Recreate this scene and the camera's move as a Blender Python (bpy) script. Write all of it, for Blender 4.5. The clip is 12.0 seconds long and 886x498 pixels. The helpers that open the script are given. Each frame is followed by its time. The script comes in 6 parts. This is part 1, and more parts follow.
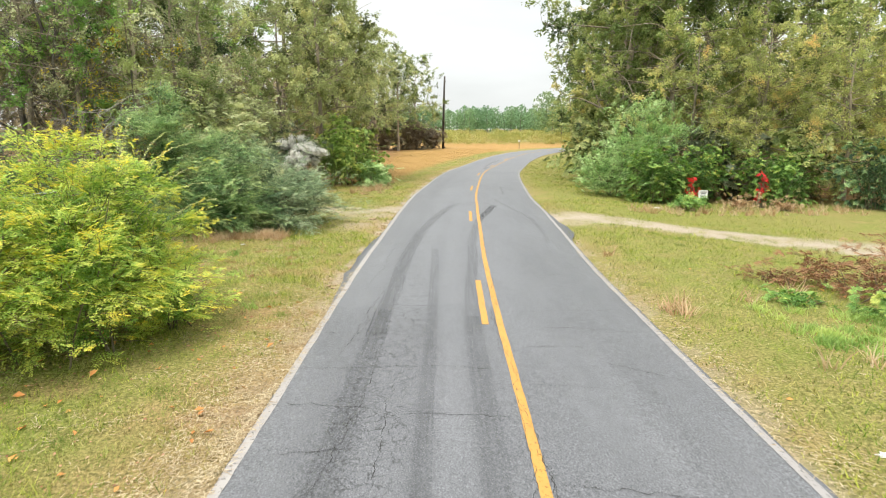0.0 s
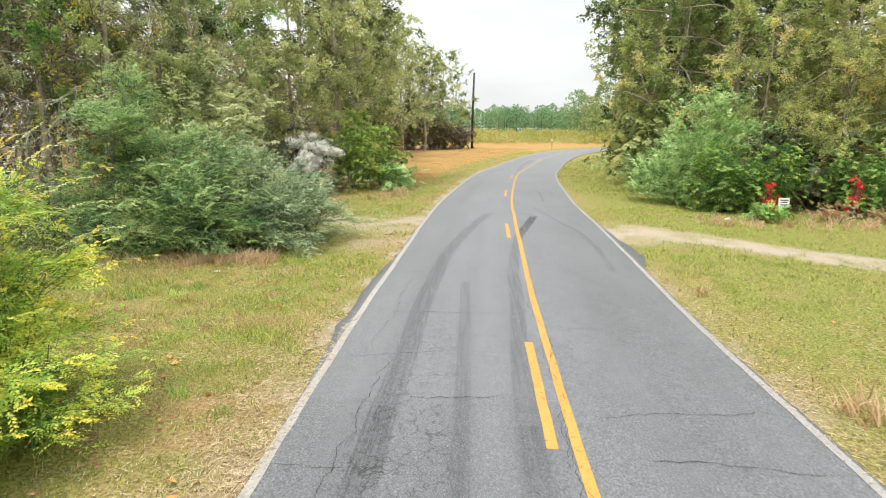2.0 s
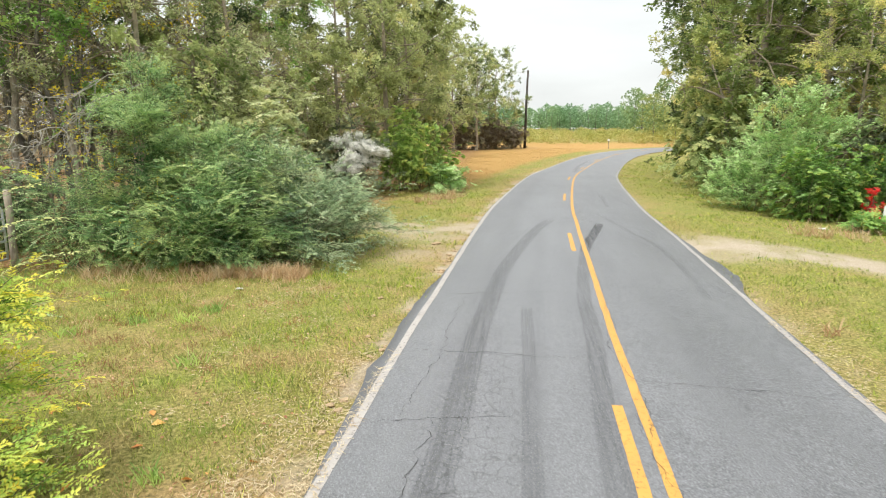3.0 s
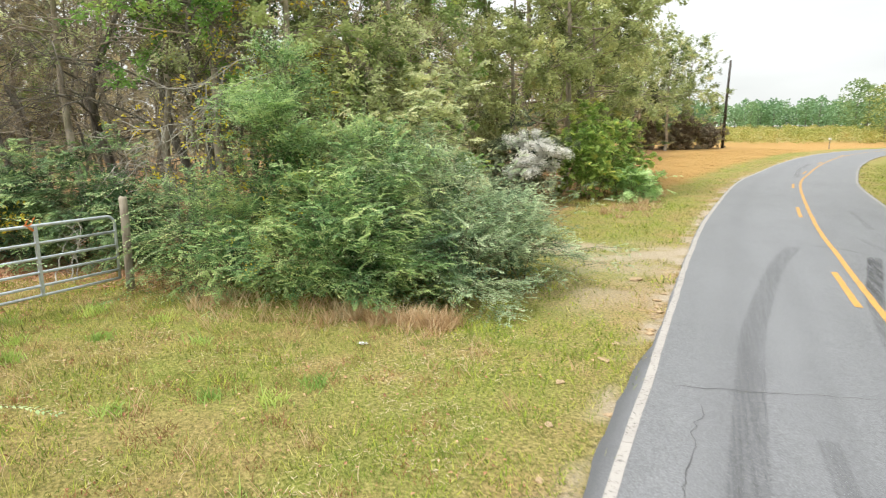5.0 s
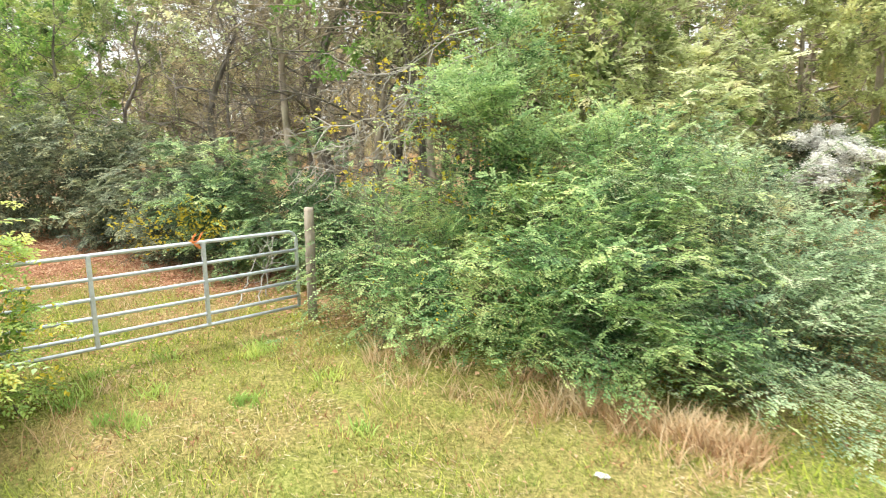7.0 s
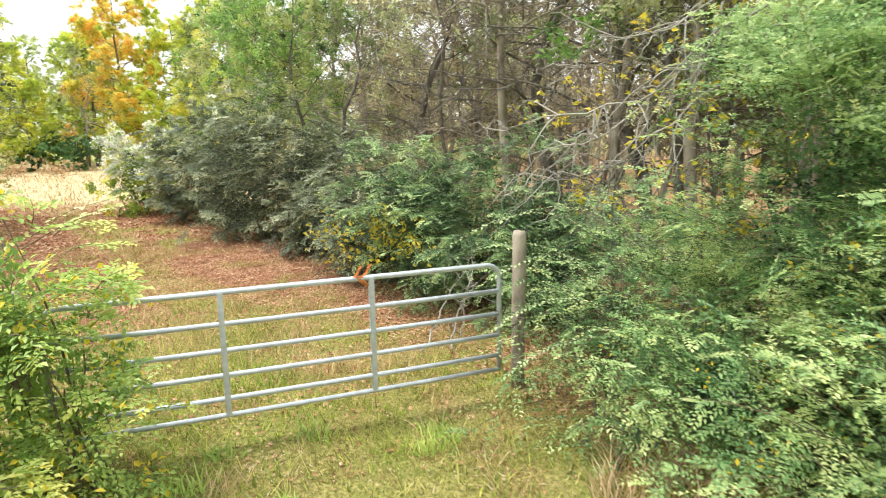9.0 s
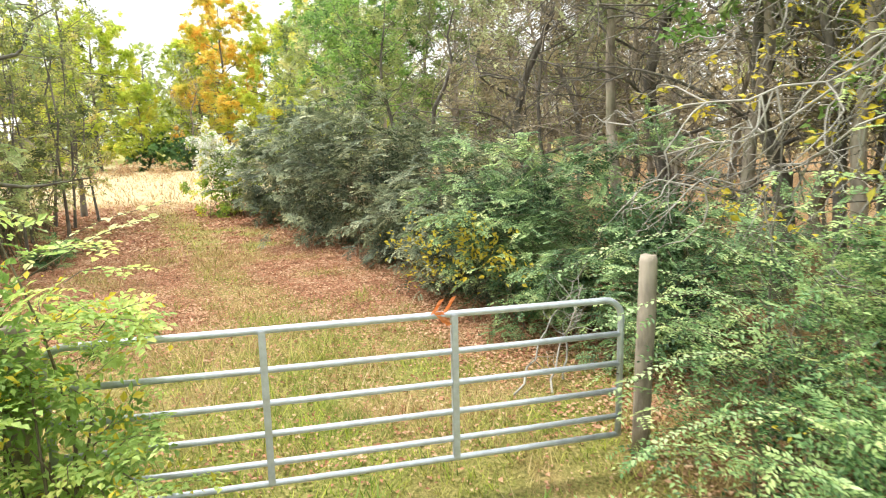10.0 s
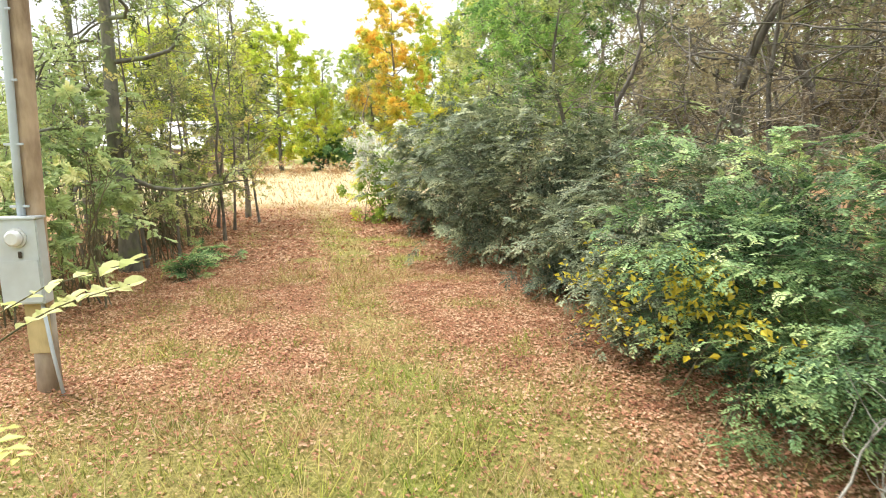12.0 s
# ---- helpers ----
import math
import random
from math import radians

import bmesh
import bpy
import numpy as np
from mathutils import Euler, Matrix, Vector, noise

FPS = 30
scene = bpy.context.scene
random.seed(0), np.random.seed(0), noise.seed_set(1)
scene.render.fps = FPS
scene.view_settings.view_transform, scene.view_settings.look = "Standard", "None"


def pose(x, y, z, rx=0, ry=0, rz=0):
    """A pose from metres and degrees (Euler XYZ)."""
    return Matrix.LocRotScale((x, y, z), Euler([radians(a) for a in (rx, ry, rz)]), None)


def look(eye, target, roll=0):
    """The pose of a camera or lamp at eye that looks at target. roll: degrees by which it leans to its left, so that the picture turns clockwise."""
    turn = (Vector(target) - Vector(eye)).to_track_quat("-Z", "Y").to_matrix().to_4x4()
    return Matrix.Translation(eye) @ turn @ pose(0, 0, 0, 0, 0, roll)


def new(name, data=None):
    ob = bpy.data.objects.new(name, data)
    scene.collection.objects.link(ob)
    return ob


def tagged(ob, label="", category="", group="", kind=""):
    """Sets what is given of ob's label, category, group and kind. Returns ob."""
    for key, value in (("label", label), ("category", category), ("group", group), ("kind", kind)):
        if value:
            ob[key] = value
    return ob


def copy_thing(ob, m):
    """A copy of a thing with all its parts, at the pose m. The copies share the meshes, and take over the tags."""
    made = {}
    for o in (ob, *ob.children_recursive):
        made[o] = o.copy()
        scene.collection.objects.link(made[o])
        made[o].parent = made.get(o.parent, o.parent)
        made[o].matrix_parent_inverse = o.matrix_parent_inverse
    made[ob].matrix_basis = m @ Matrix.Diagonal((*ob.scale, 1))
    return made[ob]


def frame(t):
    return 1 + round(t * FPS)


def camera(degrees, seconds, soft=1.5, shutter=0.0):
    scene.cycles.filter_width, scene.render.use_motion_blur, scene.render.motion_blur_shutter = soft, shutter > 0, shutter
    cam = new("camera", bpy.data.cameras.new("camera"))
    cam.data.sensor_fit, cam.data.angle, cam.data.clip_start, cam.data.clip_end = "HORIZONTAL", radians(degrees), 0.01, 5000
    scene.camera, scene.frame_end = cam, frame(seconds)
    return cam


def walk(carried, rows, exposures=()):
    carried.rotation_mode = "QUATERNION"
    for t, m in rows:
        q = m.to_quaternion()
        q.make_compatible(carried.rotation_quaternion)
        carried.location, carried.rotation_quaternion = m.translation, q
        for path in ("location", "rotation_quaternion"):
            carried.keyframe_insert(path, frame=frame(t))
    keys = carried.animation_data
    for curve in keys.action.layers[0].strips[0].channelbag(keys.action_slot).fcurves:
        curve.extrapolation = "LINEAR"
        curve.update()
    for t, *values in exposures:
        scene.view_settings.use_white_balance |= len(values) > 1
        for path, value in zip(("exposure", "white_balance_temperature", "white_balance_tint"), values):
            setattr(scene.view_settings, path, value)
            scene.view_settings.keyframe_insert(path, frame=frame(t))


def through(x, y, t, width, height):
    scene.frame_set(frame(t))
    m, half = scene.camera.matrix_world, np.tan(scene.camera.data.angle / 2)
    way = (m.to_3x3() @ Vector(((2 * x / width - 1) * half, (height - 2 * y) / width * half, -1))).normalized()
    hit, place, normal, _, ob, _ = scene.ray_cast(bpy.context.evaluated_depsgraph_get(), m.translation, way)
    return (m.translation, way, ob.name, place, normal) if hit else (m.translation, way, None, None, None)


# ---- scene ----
cam = camera(70.4, 12.0, soft=1.0, shutter=0.26)
METRES, EYE, TILT, LEAN, TURN = 20.5, 3.05, -10.5, 0.0, 0.0
ROWS = [
    (0.0, 0.0, 0.0, 0.0, 0.0, 0.0, -0.0),
    (0.5, -0.0004, 0.0513, 0.0081, 0.19, 0.01, -0.01),
    (1.0, -0.0011, 0.1014, 0.016, 0.5, 0.01, -0.07),
    (1.5, -0.0027, 0.1505, 0.0239, 1.38, -0.0, -0.23),
    (2.0, -0.005, 0.1994, 0.0315, 2.5, -0.03, -0.44),
    (2.5, -0.0094, 0.2488, 0.039, 4.47, -0.05, -0.78),
    (4.5, -0.0488, 0.4384, 0.0706, 17.79, -0.55, -2.97),
    (5.0, -0.0655, 0.4797, 0.0774, 22.55, -0.83, -3.73),
    (5.5, -0.0849, 0.5175, 0.0838, 27.56, -1.21, -4.52),
    (6.0, -0.1066, 0.5524, 0.0897, 32.67, -1.67, -5.22),
    (6.5, -0.1305, 0.5839, 0.0951, 37.76, -2.19, -5.93),
    (7.0, -0.1568, 0.6126, 0.0998, 42.82, -2.74, -6.58),
    (9.0, -0.272, 0.696, 0.1111, 62.67, -5.23, -8.3),
    (9.5, -0.3032, 0.7094, 0.1126, 67.14, -5.86, -8.6),
    (10.0, -0.3347, 0.721, 0.114, 70.93, -6.39, -8.74),
    (10.5, -0.3672, 0.7301, 0.1152, 74.75, -6.93, -8.99),
    (11.0, -0.3998, 0.7375, 0.1163, 78.6, -7.51, -9.08),
    (11.5, -0.4321, 0.7422, 0.1172, 82.32, -8.08, -9.16),
    (12.0, -0.4642, 0.7452, 0.1179, 85.9, -8.64, -9.23),
]
walk(cam, [(t, pose(0, 0, EYE, TILT, LEAN, TURN) @ pose(METRES * x, METRES * y, METRES * z, 90 + pitch, roll, yaw)) for t, x, y, z, yaw, pitch, roll in ROWS],
     [(0.0, 0.19), (4.0, 0.19), (5.5, 0.35), (6.5, 0.77), (7.0, 0.78), (9.0, 0.58), (9.5, 0.66), (10.5, 0.69), (12.0, 0.64)])

# ---- world, sun and sky ----
world = bpy.data.worlds.new("overcast_sky")
scene.world = world
world.use_nodes = True
wn, wl = world.node_tree.nodes, world.node_tree.links
sky = wn.new("ShaderNodeTexSky")
sky.sky_type, sky.sun_disc = "NISHITA", False
sky.sun_elevation, sky.sun_rotation = radians(68), radians(215)
sky.air_density, sky.dust_density = 1.0, 3.0
veil = wn.new("ShaderNodeMix")
veil.data_type = "RGBA"
veil.inputs["Factor"].default_value = 0.88
wl.new(sky.outputs["Color"], veil.inputs["A"])
veil.inputs["B"].default_value = (9.0, 9.25, 9.1, 1)
# an overcast sky is about three times as bright overhead as at the horizon
aim = wn.new("ShaderNodeSeparateXYZ")
wl.new(wn.new("ShaderNodeTexCoord").outputs["Generated"], aim.inputs["Vector"])
lift = wn.new("ShaderNodeMapRange")
lift.inputs["From Min"].default_value, lift.inputs["From Max"].default_value = 0.0, 1.0
lift.inputs["To Min"].default_value, lift.inputs["To Max"].default_value = 0.61, 1.22
wl.new(aim.outputs["Z"], lift.inputs["Value"])
dome = wn.new("ShaderNodeVectorMath")
dome.operation = "SCALE"
wl.new(veil.outputs["Result"], dome.inputs[0])
wl.new(lift.outputs["Result"], dome.inputs["Scale"])
# soft cloud patches
cloud = wn.new("ShaderNodeTexNoise")
cloud.inputs["Scale"].default_value, cloud.inputs["Detail"].default_value = 3.0, 5
spread = wn.new("ShaderNodeMapping")
spread.inputs["Scale"].default_value = (1, 1, 4)
wl.new(aim.inputs["Vector"].links[0].from_socket, spread.inputs["Vector"])
wl.new(spread.outputs["Vector"], cloud.inputs["Vector"])
shade = wn.new("ShaderNodeMapRange")
shade.inputs["From Min"].default_value, shade.inputs["From Max"].default_value = 0.3, 0.7
shade.inputs["To Min"].default_value, shade.inputs["To Max"].default_value = 0.93, 1.1
wl.new(cloud.outputs["Fac"], shade.inputs["Value"])
clouded = wn.new("ShaderNodeVectorMath")
clouded.operation = "SCALE"
wl.new(dome.outputs["Vector"], clouded.inputs[0])
wl.new(shade.outputs["Result"], clouded.inputs["Scale"])
wl.new(clouded.outputs["Vector"], wn["Background"].inputs["Color"])
wn["Background"].inputs["Strength"].default_value = 0.15
sun_data = bpy.data.lights.new("sun", "SUN")
sun_data.energy, sun_data.angle, sun_data.color = 2.8, radians(18), (1.0, 0.96, 0.9)
sun = new("sun", sun_data)
sun.matrix_world = look((0, 0, 30), (7, 10, 0))

# ---- small helpers ----
UP = np.array((0.0, 0.0, 1.0))


def rng_of(seed):
    return np.random.default_rng(seed)


def unit(v):
    return v / np.maximum(np.linalg.norm(v, axis=-1, keepdims=True), 1e-9)


def lattice(ix, iy, seed):
    v = np.sin(ix * 127.1 + iy * 311.7 + seed * 74.7) * 43758.5453
    return v - np.floor(v)


def vnoise(x, y, size, seed, octaves=3):
    """Smooth noise from 0 to 1, for arrays of places."""
    total, weight, amount = 0.0, 0.0, 1.0
    for k in range(octaves):
        u, v = np.asarray(x) / size, np.asarray(y) / size
        iu, iv = np.floor(u), np.floor(v)
        fu, fv = u - iu, v - iv
        fu, fv = fu * fu * (3 - 2 * fu), fv * fv * (3 - 2 * fv)
        s = seed + 17 * k
        a = lattice(iu, iv, s) * (1 - fu) + lattice(iu + 1, iv, s) * fu
        b = lattice(iu, iv + 1, s) * (1 - fu) + lattice(iu + 1, iv + 1, s) * fu
        total, weight = total + amount * (a * (1 - fv) + b * fv), weight + amount
        amount, size = amount * 0.5, size * 0.5
    return total / weight


def ramp(v, low, high):
    t = np.clip((v - low) / (high - low), 0, 1)
    return t * t * (3 - 2 * t)


def mesh_of(name, verts, faces, materials=(), smooth=False, slots=None):
    """A mesh from arrays: faces is one array of triangles or of quads, or a list of such arrays."""
    groups = [np.asarray(f) for f in (faces if isinstance(faces, list) else [faces]) if len(f)]
    me = bpy.data.meshes.new(name)
    me.vertices.add(len(verts))
    me.vertices.foreach_set("co", np.asarray(verts, dtype=np.float32).ravel())
    loops = np.concatenate([g.ravel() for g in groups])
    sizes = np.concatenate([np.full(len(g), g.shape[1]) for g in groups])
    me.loops.add(len(loops))
    me.loops.foreach_set("vertex_index", loops.astype(np.int32))
    me.polygons.add(len(sizes))
    me.polygons.foreach_set("loop_start", np.r_[0, np.cumsum(sizes)[:-1]].astype(np.int32))
    for m in materials:
        me.materials.append(m)
    if slots is not None:
        me.polygons.foreach_set("material_index", np.asarray(slots, dtype=np.int32))
    me.update(calc_edges=True)
    me.polygons.foreach_set("use_smooth", np.full(len(sizes), smooth))
    return me


def add_value(me, name, values):
    me.attributes.new(name, "FLOAT", "POINT").data.foreach_set("value", np.asarray(values, dtype=np.float32))


def thing(name, place, label, category, group="", kind="", turn=0.0):
    ob = new(name)
    ob.empty_display_size = 0.2
    ob.matrix_world = pose(*place, 0, 0, turn)
    return tagged(ob, label, category, group, kind)


def part(name, me, material, parent, label=""):
    """A mesh, or a bmesh, as one object under a thing or a part."""
    if isinstance(me, bmesh.types.BMesh):
        bm, me = me, bpy.data.meshes.new(name)
        bm.to_mesh(me)
        bm.free()
    if material and not me.materials:
        me.materials.append(material)
    ob = new(name, me)
    ob.parent = parent
    return tagged(ob, label)


def tube_bm(points, radii, sides=10, caps=True, bm=None):
    """A round bar along points, in a bmesh."""
    bm = bm or bmesh.new()
    pts = [Vector(p) for p in points]
    radii = radii if hasattr(radii, "__len__") else [radii] * len(pts)
    rings, ref = [], None
    for i, p in enumerate(pts):
        along = (pts[min(i + 1, len(pts) - 1)] - pts[max(i - 1, 0)]).normalized()
        if ref is None:
            ref = along.orthogonal().normalized()
        ref = (ref - along * ref.dot(along)).normalized()
        other = along.cross(ref)
        rings.append([bm.verts.new(p + radii[i] * (math.cos(a) * ref + math.sin(a) * other)) for a in (2 * math.pi * k / sides for k in range(sides))])
    for a, b in zip(rings, rings[1:]):
        for k in range(sides):
            f = bm.faces.new((a[k], a[(k + 1) % sides], b[(k + 1) % sides], b[k]))
            f.smooth = True
    if caps:
        bm.faces.new(rings[0][::-1])
        bm.faces.new(rings[-1])
    return bm


def box_bm(size, centre=(0, 0, 0), bevel=0.0, bm=None, segments=2):
    """A bevelled block, in a bmesh."""
    one = bmesh.new()
    bmesh.ops.create_cube(one, size=1, matrix=Matrix.Translation(centre) @ Matrix.Diagonal((*size, 1)))
    if bevel:
        bmesh.ops.bevel(one, geom=one.edges[:], offset=bevel, segments=segments, affect="EDGES")
    if bm is None:
        return one
    me = bpy.data.meshes.new("tmp")
    one.to_mesh(me)
    one.free()
    bm.from_mesh(me)
    bpy.data.meshes.remove(me)
    return bm


def tubes(lines, radii, sides):
    """Many round stems at once: lines (M, K, 3), radii (M, K). Returns vertices and quads."""
    m, k = lines.shape[:2]
    along = np.empty_like(lines)
    along[:, 1:-1] = lines[:, 2:] - lines[:, :-2]
    along[:, 0], along[:, -1] = lines[:, 1] - lines[:, 0], lines[:, -1] - lines[:, -2]
    along = unit(along)
    ref = np.where(np.abs(along[:, :1, 2:]) > 0.8, np.array((1.0, 0.13, 0)), np.array((0.05, 0.1, 1.0)))
    side = unit(np.cross(along, ref))
    other = np.cross(along, side)
    a = np.arange(sides) * 2 * np.pi / sides
    ring = np.cos(a)[:, None] * side[:, :, None] + np.sin(a)[:, None] * other[:, :, None]
    verts = (lines[:, :, None] + radii[:, :, None, None] * ring).reshape(-1, 3)
    i, j, s = np.meshgrid(np.arange(m), np.arange(k - 1), np.arange(sides), indexing="ij")
    at = lambda jj, ss: ((i * k + jj) * sides + ss % sides).ravel()  # noqa: E731
    return verts, np.stack([at(j, s), at(j, s + 1), at(j + 1, s + 1), at(j + 1, s)], 1)


def join(pieces):
    verts, faces, n = [], [], 0
    for v, f in pieces:
        verts.append(v)
        faces.append(f + n)
        n += len(v)
    return np.concatenate(verts), np.concatenate(faces)


def leaf_quads(p, along, up, length, width, fold=0.25):
    """Leaves as folded diamonds, from the stalk p along a direction."""
    along = unit(along)
    side = unit(np.cross(along, up))
    up = np.cross(side, along)
    l, w = np.asarray(length)[:, None], np.asarray(width)[:, None]
    mid = p + along * l * 0.45
    v = np.stack([p, mid + side * w * 0.5 + up * w * fold, p + along * l, mid - side * w * 0.5 + up * w * fold], 1)
    return v.reshape(-1, 3), np.arange(4 * len(p)).reshape(-1, 4)


def leaf_ovals(p, along, up, length, width, fold=0.18):
    """Broad leaves with a rounded outline and a folded midrib, for those seen close by."""
    along = unit(along)
    side = unit(np.cross(along, up))
    up = np.cross(side, along)
    l, w = np.asarray(length)[:, None], np.asarray(width)[:, None]
    rows = [p, p + along * l * 0.5 - up * l * 0.03, p + along * l - up * l * 0.1]
    for s, k in ((0.22, 0.42), (0.55, 0.5), (0.83, 0.28)):
        rows += [p + along * l * s + side * w * k + up * w * fold * k * 2, p + along * l * s - side * w * k + up * w * fold * k * 2]
    n = np.arange(len(p))[:, None] * 9
    return np.stack(rows, 1).reshape(-1, 3), np.concatenate([n + np.array(q) for q in ((0, 3, 5, 1), (0, 1, 6, 4), (1, 5, 7, 2), (1, 2, 8, 6))])


def curve_points(start, way, length, droop, k, rng, wobble=0.06):
    """Curved shoots: start (M,3), way (M,3), length (M), droop (M)."""
    s = np.linspace(0, 1, k)[None, :, None]
    l = length[:, None, None]
    line = start[:, None] + way[:, None] * l * s - UP * (droop[:, None, None] * l * s * s)
    bend = unit(rng.normal(size=way.shape))[:, None] * l * wobble * np.sin(s * np.pi * (1 + rng.random((len(way), 1, 1))))
    return line + bend


def along_lines(lines, which, s):
    """The points and directions at the share s of the lines named by which."""
    k = lines.shape[1]
    f = np.clip(s, 0, 0.9999) * (k - 1)
    i = f.astype(int)
    a, b = lines[which, i], lines[which, i + 1]
    return a + (b - a) * (f - i)[:, None], unit(b - a)


# ---- materials ----
def shader(name):
    m = bpy.data.materials.new(name)
    m.use_nodes = True
    nodes, links = m.node_tree.nodes, m.node_tree.links
    return m, nodes, links, nodes["Principled BSDF"]


def mix_colour(nodes, links, factor, a, b, blend="MIX"):
    n = nodes.new("ShaderNodeMix")
    n.data_type, n.blend_type = "RGBA", blend
    for socket, value in ((n.inputs["Factor"], factor), (n.inputs["A"], a), (n.inputs["B"], b)):
        if isinstance(value, (int, float)):
            socket.default_value = value
        elif isinstance(value, tuple):
            socket.default_value = (*value, 1)
        else:
            links.new(value, socket)
    return n.outputs["Result"]


def noise_out(nodes, links, scale, detail=4, where=None, rough=0.55, stretch=None):
    n = nodes.new("ShaderNodeTexNoise")
    n.inputs["Scale"].default_value, n.inputs["Detail"].default_value, n.inputs["Roughness"].default_value = scale, detail, rough
    if where is None:
        where = nodes.new("ShaderNodeTexCoord").outputs["Object"]
    if stretch:
        mp = nodes.new("ShaderNodeMapping")
        mp.inputs["Scale"].default_value = stretch
        links.new(where, mp.inputs["Vector"])
        where = mp.outputs["Vector"]
    links.new(where, n.inputs["Vector"])
    return n.outputs["Fac"]


def stops(nodes, links, value, *pairs):
    r = nodes.new("ShaderNodeValToRGB")
    el = r.color_ramp.elements
    while len(el) < len(pairs):
        el.new(0.5)
    for e, (at, c) in zip(el, pairs):
        e.position, e.color = at, ((*c, 1) if isinstance(c, tuple) else (c, c, c, 1))
    links.new(value, r.inputs["Fac"])
    return r.outputs["Color"]


def bump(nodes, links, bsdf, height, strength, distance):
    b = nodes.new("ShaderNodeBump")
    b.inputs["Strength"].default_value, b.inputs["Distance"].default_value = strength, distance
    links.new(height, b.inputs["Height"])
    links.new(b.outputs["Normal"], bsdf.inputs["Normal"])


def math_out(nodes, links, op, a, b=0.0):
    n = nodes.new("ShaderNodeMath")
    n.operation = op
    for socket, v in zip(n.inputs, (a, b)):
        if isinstance(v, (int, float)):
            socket.default_value = v
        else:
            links.new(v, socket)
    return n.outputs[0]


def attr(nodes, name):
    n = nodes.new("ShaderNodeAttribute")
    n.attribute_name = name
    return n.outputs["Fac"]


def leaf_material(name, colours, patch=1.5, through=0.28, gloss=0.5, own=0.12):
    """Leaves: each has its own shade out of colours, and patches of the crown lean to one end of them."""
    m, nodes, links, bsdf = shader(name)
    island = nodes.new("ShaderNodeNewGeometry").outputs["Random Per Island"]
    clump = noise_out(nodes, links, patch, 2, nodes.new("ShaderNodeNewGeometry").outputs["Position"])
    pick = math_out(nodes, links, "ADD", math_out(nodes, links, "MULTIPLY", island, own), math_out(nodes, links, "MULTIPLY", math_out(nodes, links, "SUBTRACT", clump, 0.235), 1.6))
    # per-leaf value: light young tips, branch tones, and shade painted deep inside bushes
    pick = math_out(nodes, links, "ADD", pick, math_out(nodes, links, "MULTIPLY", attr(nodes, "tone_and_shade"), 0.5))
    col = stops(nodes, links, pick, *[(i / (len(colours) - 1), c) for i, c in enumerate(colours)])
    links.new(col, bsdf.inputs["Base Color"])
    bsdf.inputs["Roughness"].default_value = gloss
    bsdf.inputs["Specular IOR Level"].default_value = 0.45
    tr = nodes.new("ShaderNodeBsdfTranslucent")
    links.new(col, tr.inputs["Color"])
    mx = nodes.new("ShaderNodeMixShader")
    mx.inputs["Fac"].default_value = through
    links.new(bsdf.outputs["BSDF"], mx.inputs[1])
    links.new(tr.outputs["BSDF"], mx.inputs[2])
    links.new(mx.outputs["Shader"], nodes["Material Output"].inputs["Surface"])
    return m


def bark_material(name, dark, light, moss=0.0, scale=9.0):
    m, nodes, links, bsdf = shader(name)
    where = nodes.new("ShaderNodeNewGeometry").outputs["Position"]
    grain = noise_out(nodes, links, scale, 6, where, 0.65, (1, 1, 0.25))
    blotch = noise_out(nodes, links, 1.6, 3, where)
    col = stops(nodes, links, grain, (0.3, dark), (0.72, light))
    col = mix_colour(nodes, links, stops(nodes, links, blotch, (0.45, 0.0), (0.7, 0.6)), col, tuple(min(1, c * 1.5 + 0.03) for c in light))
    if moss:
        patch = noise_out(nodes, links, 2.7, 4, where)
        col = mix_colour(nodes, links, stops(nodes, links, patch, (0.5, 0.0), (0.62, moss)), col, (0.16, 0.19, 0.08))
    links.new(col, bsdf.inputs["Base Color"])
    bsdf.inputs["Roughness"].default_value = 0.9
    bump(nodes, links, bsdf, grain, 0.6, 0.02)
    return m


PRIVET = leaf_material("privet_leaf", [(0.026, 0.07, 0.028), (0.18, 0.335, 0.125), (0.47, 0.62, 0.25), (0.76, 0.82, 0.39)], 1.5, 0.42, 0.45)
PRIVET_MID = leaf_material("hedge_privet_leaf", [(0.02, 0.048, 0.02), (0.105, 0.2, 0.08), (0.31, 0.46, 0.19), (0.62, 0.7, 0.32)], 1.5, 0.22, 0.55)
PRIVET_PALE = leaf_material("grey_green_privet_leaf", [(0.04, 0.085, 0.045), (0.23, 0.345, 0.185), (0.51, 0.63, 0.37), (0.74, 0.8, 0.53)], 1.5, 0.4)
TAN = leaf_material("tan_leaf", [(0.15, 0.12, 0.07), (0.3, 0.25, 0.15), (0.46, 0.4, 0.24), (0.6, 0.5, 0.28)], 0.4, 0.5)
PRIVET_DARK = leaf_material("dark_privet_leaf", [(0.03, 0.047, 0.026), (0.115, 0.15, 0.082), (0.3, 0.35, 0.21), (0.56, 0.58, 0.35)], 1.5, 0.2)
PRIVET_GOLD = leaf_material("yellowing_leaf", [(0.12, 0.26, 0.04), (0.38, 0.56, 0.1), (0.7, 0.75, 0.15), (0.95, 0.78, 0.09)], 2.4, 0.36)
OAK = leaf_material("oak_leaf", [(0.035, 0.06, 0.02), (0.25, 0.33, 0.11), (0.58, 0.64, 0.28), (0.84, 0.79, 0.42)], 0.9, 0.4)
HAZEL = leaf_material("pale_olive_leaf", [(0.1, 0.125, 0.05), (0.46, 0.51, 0.25), (0.75, 0.78, 0.46), (0.88, 0.83, 0.52)], 0.9, 0.48)
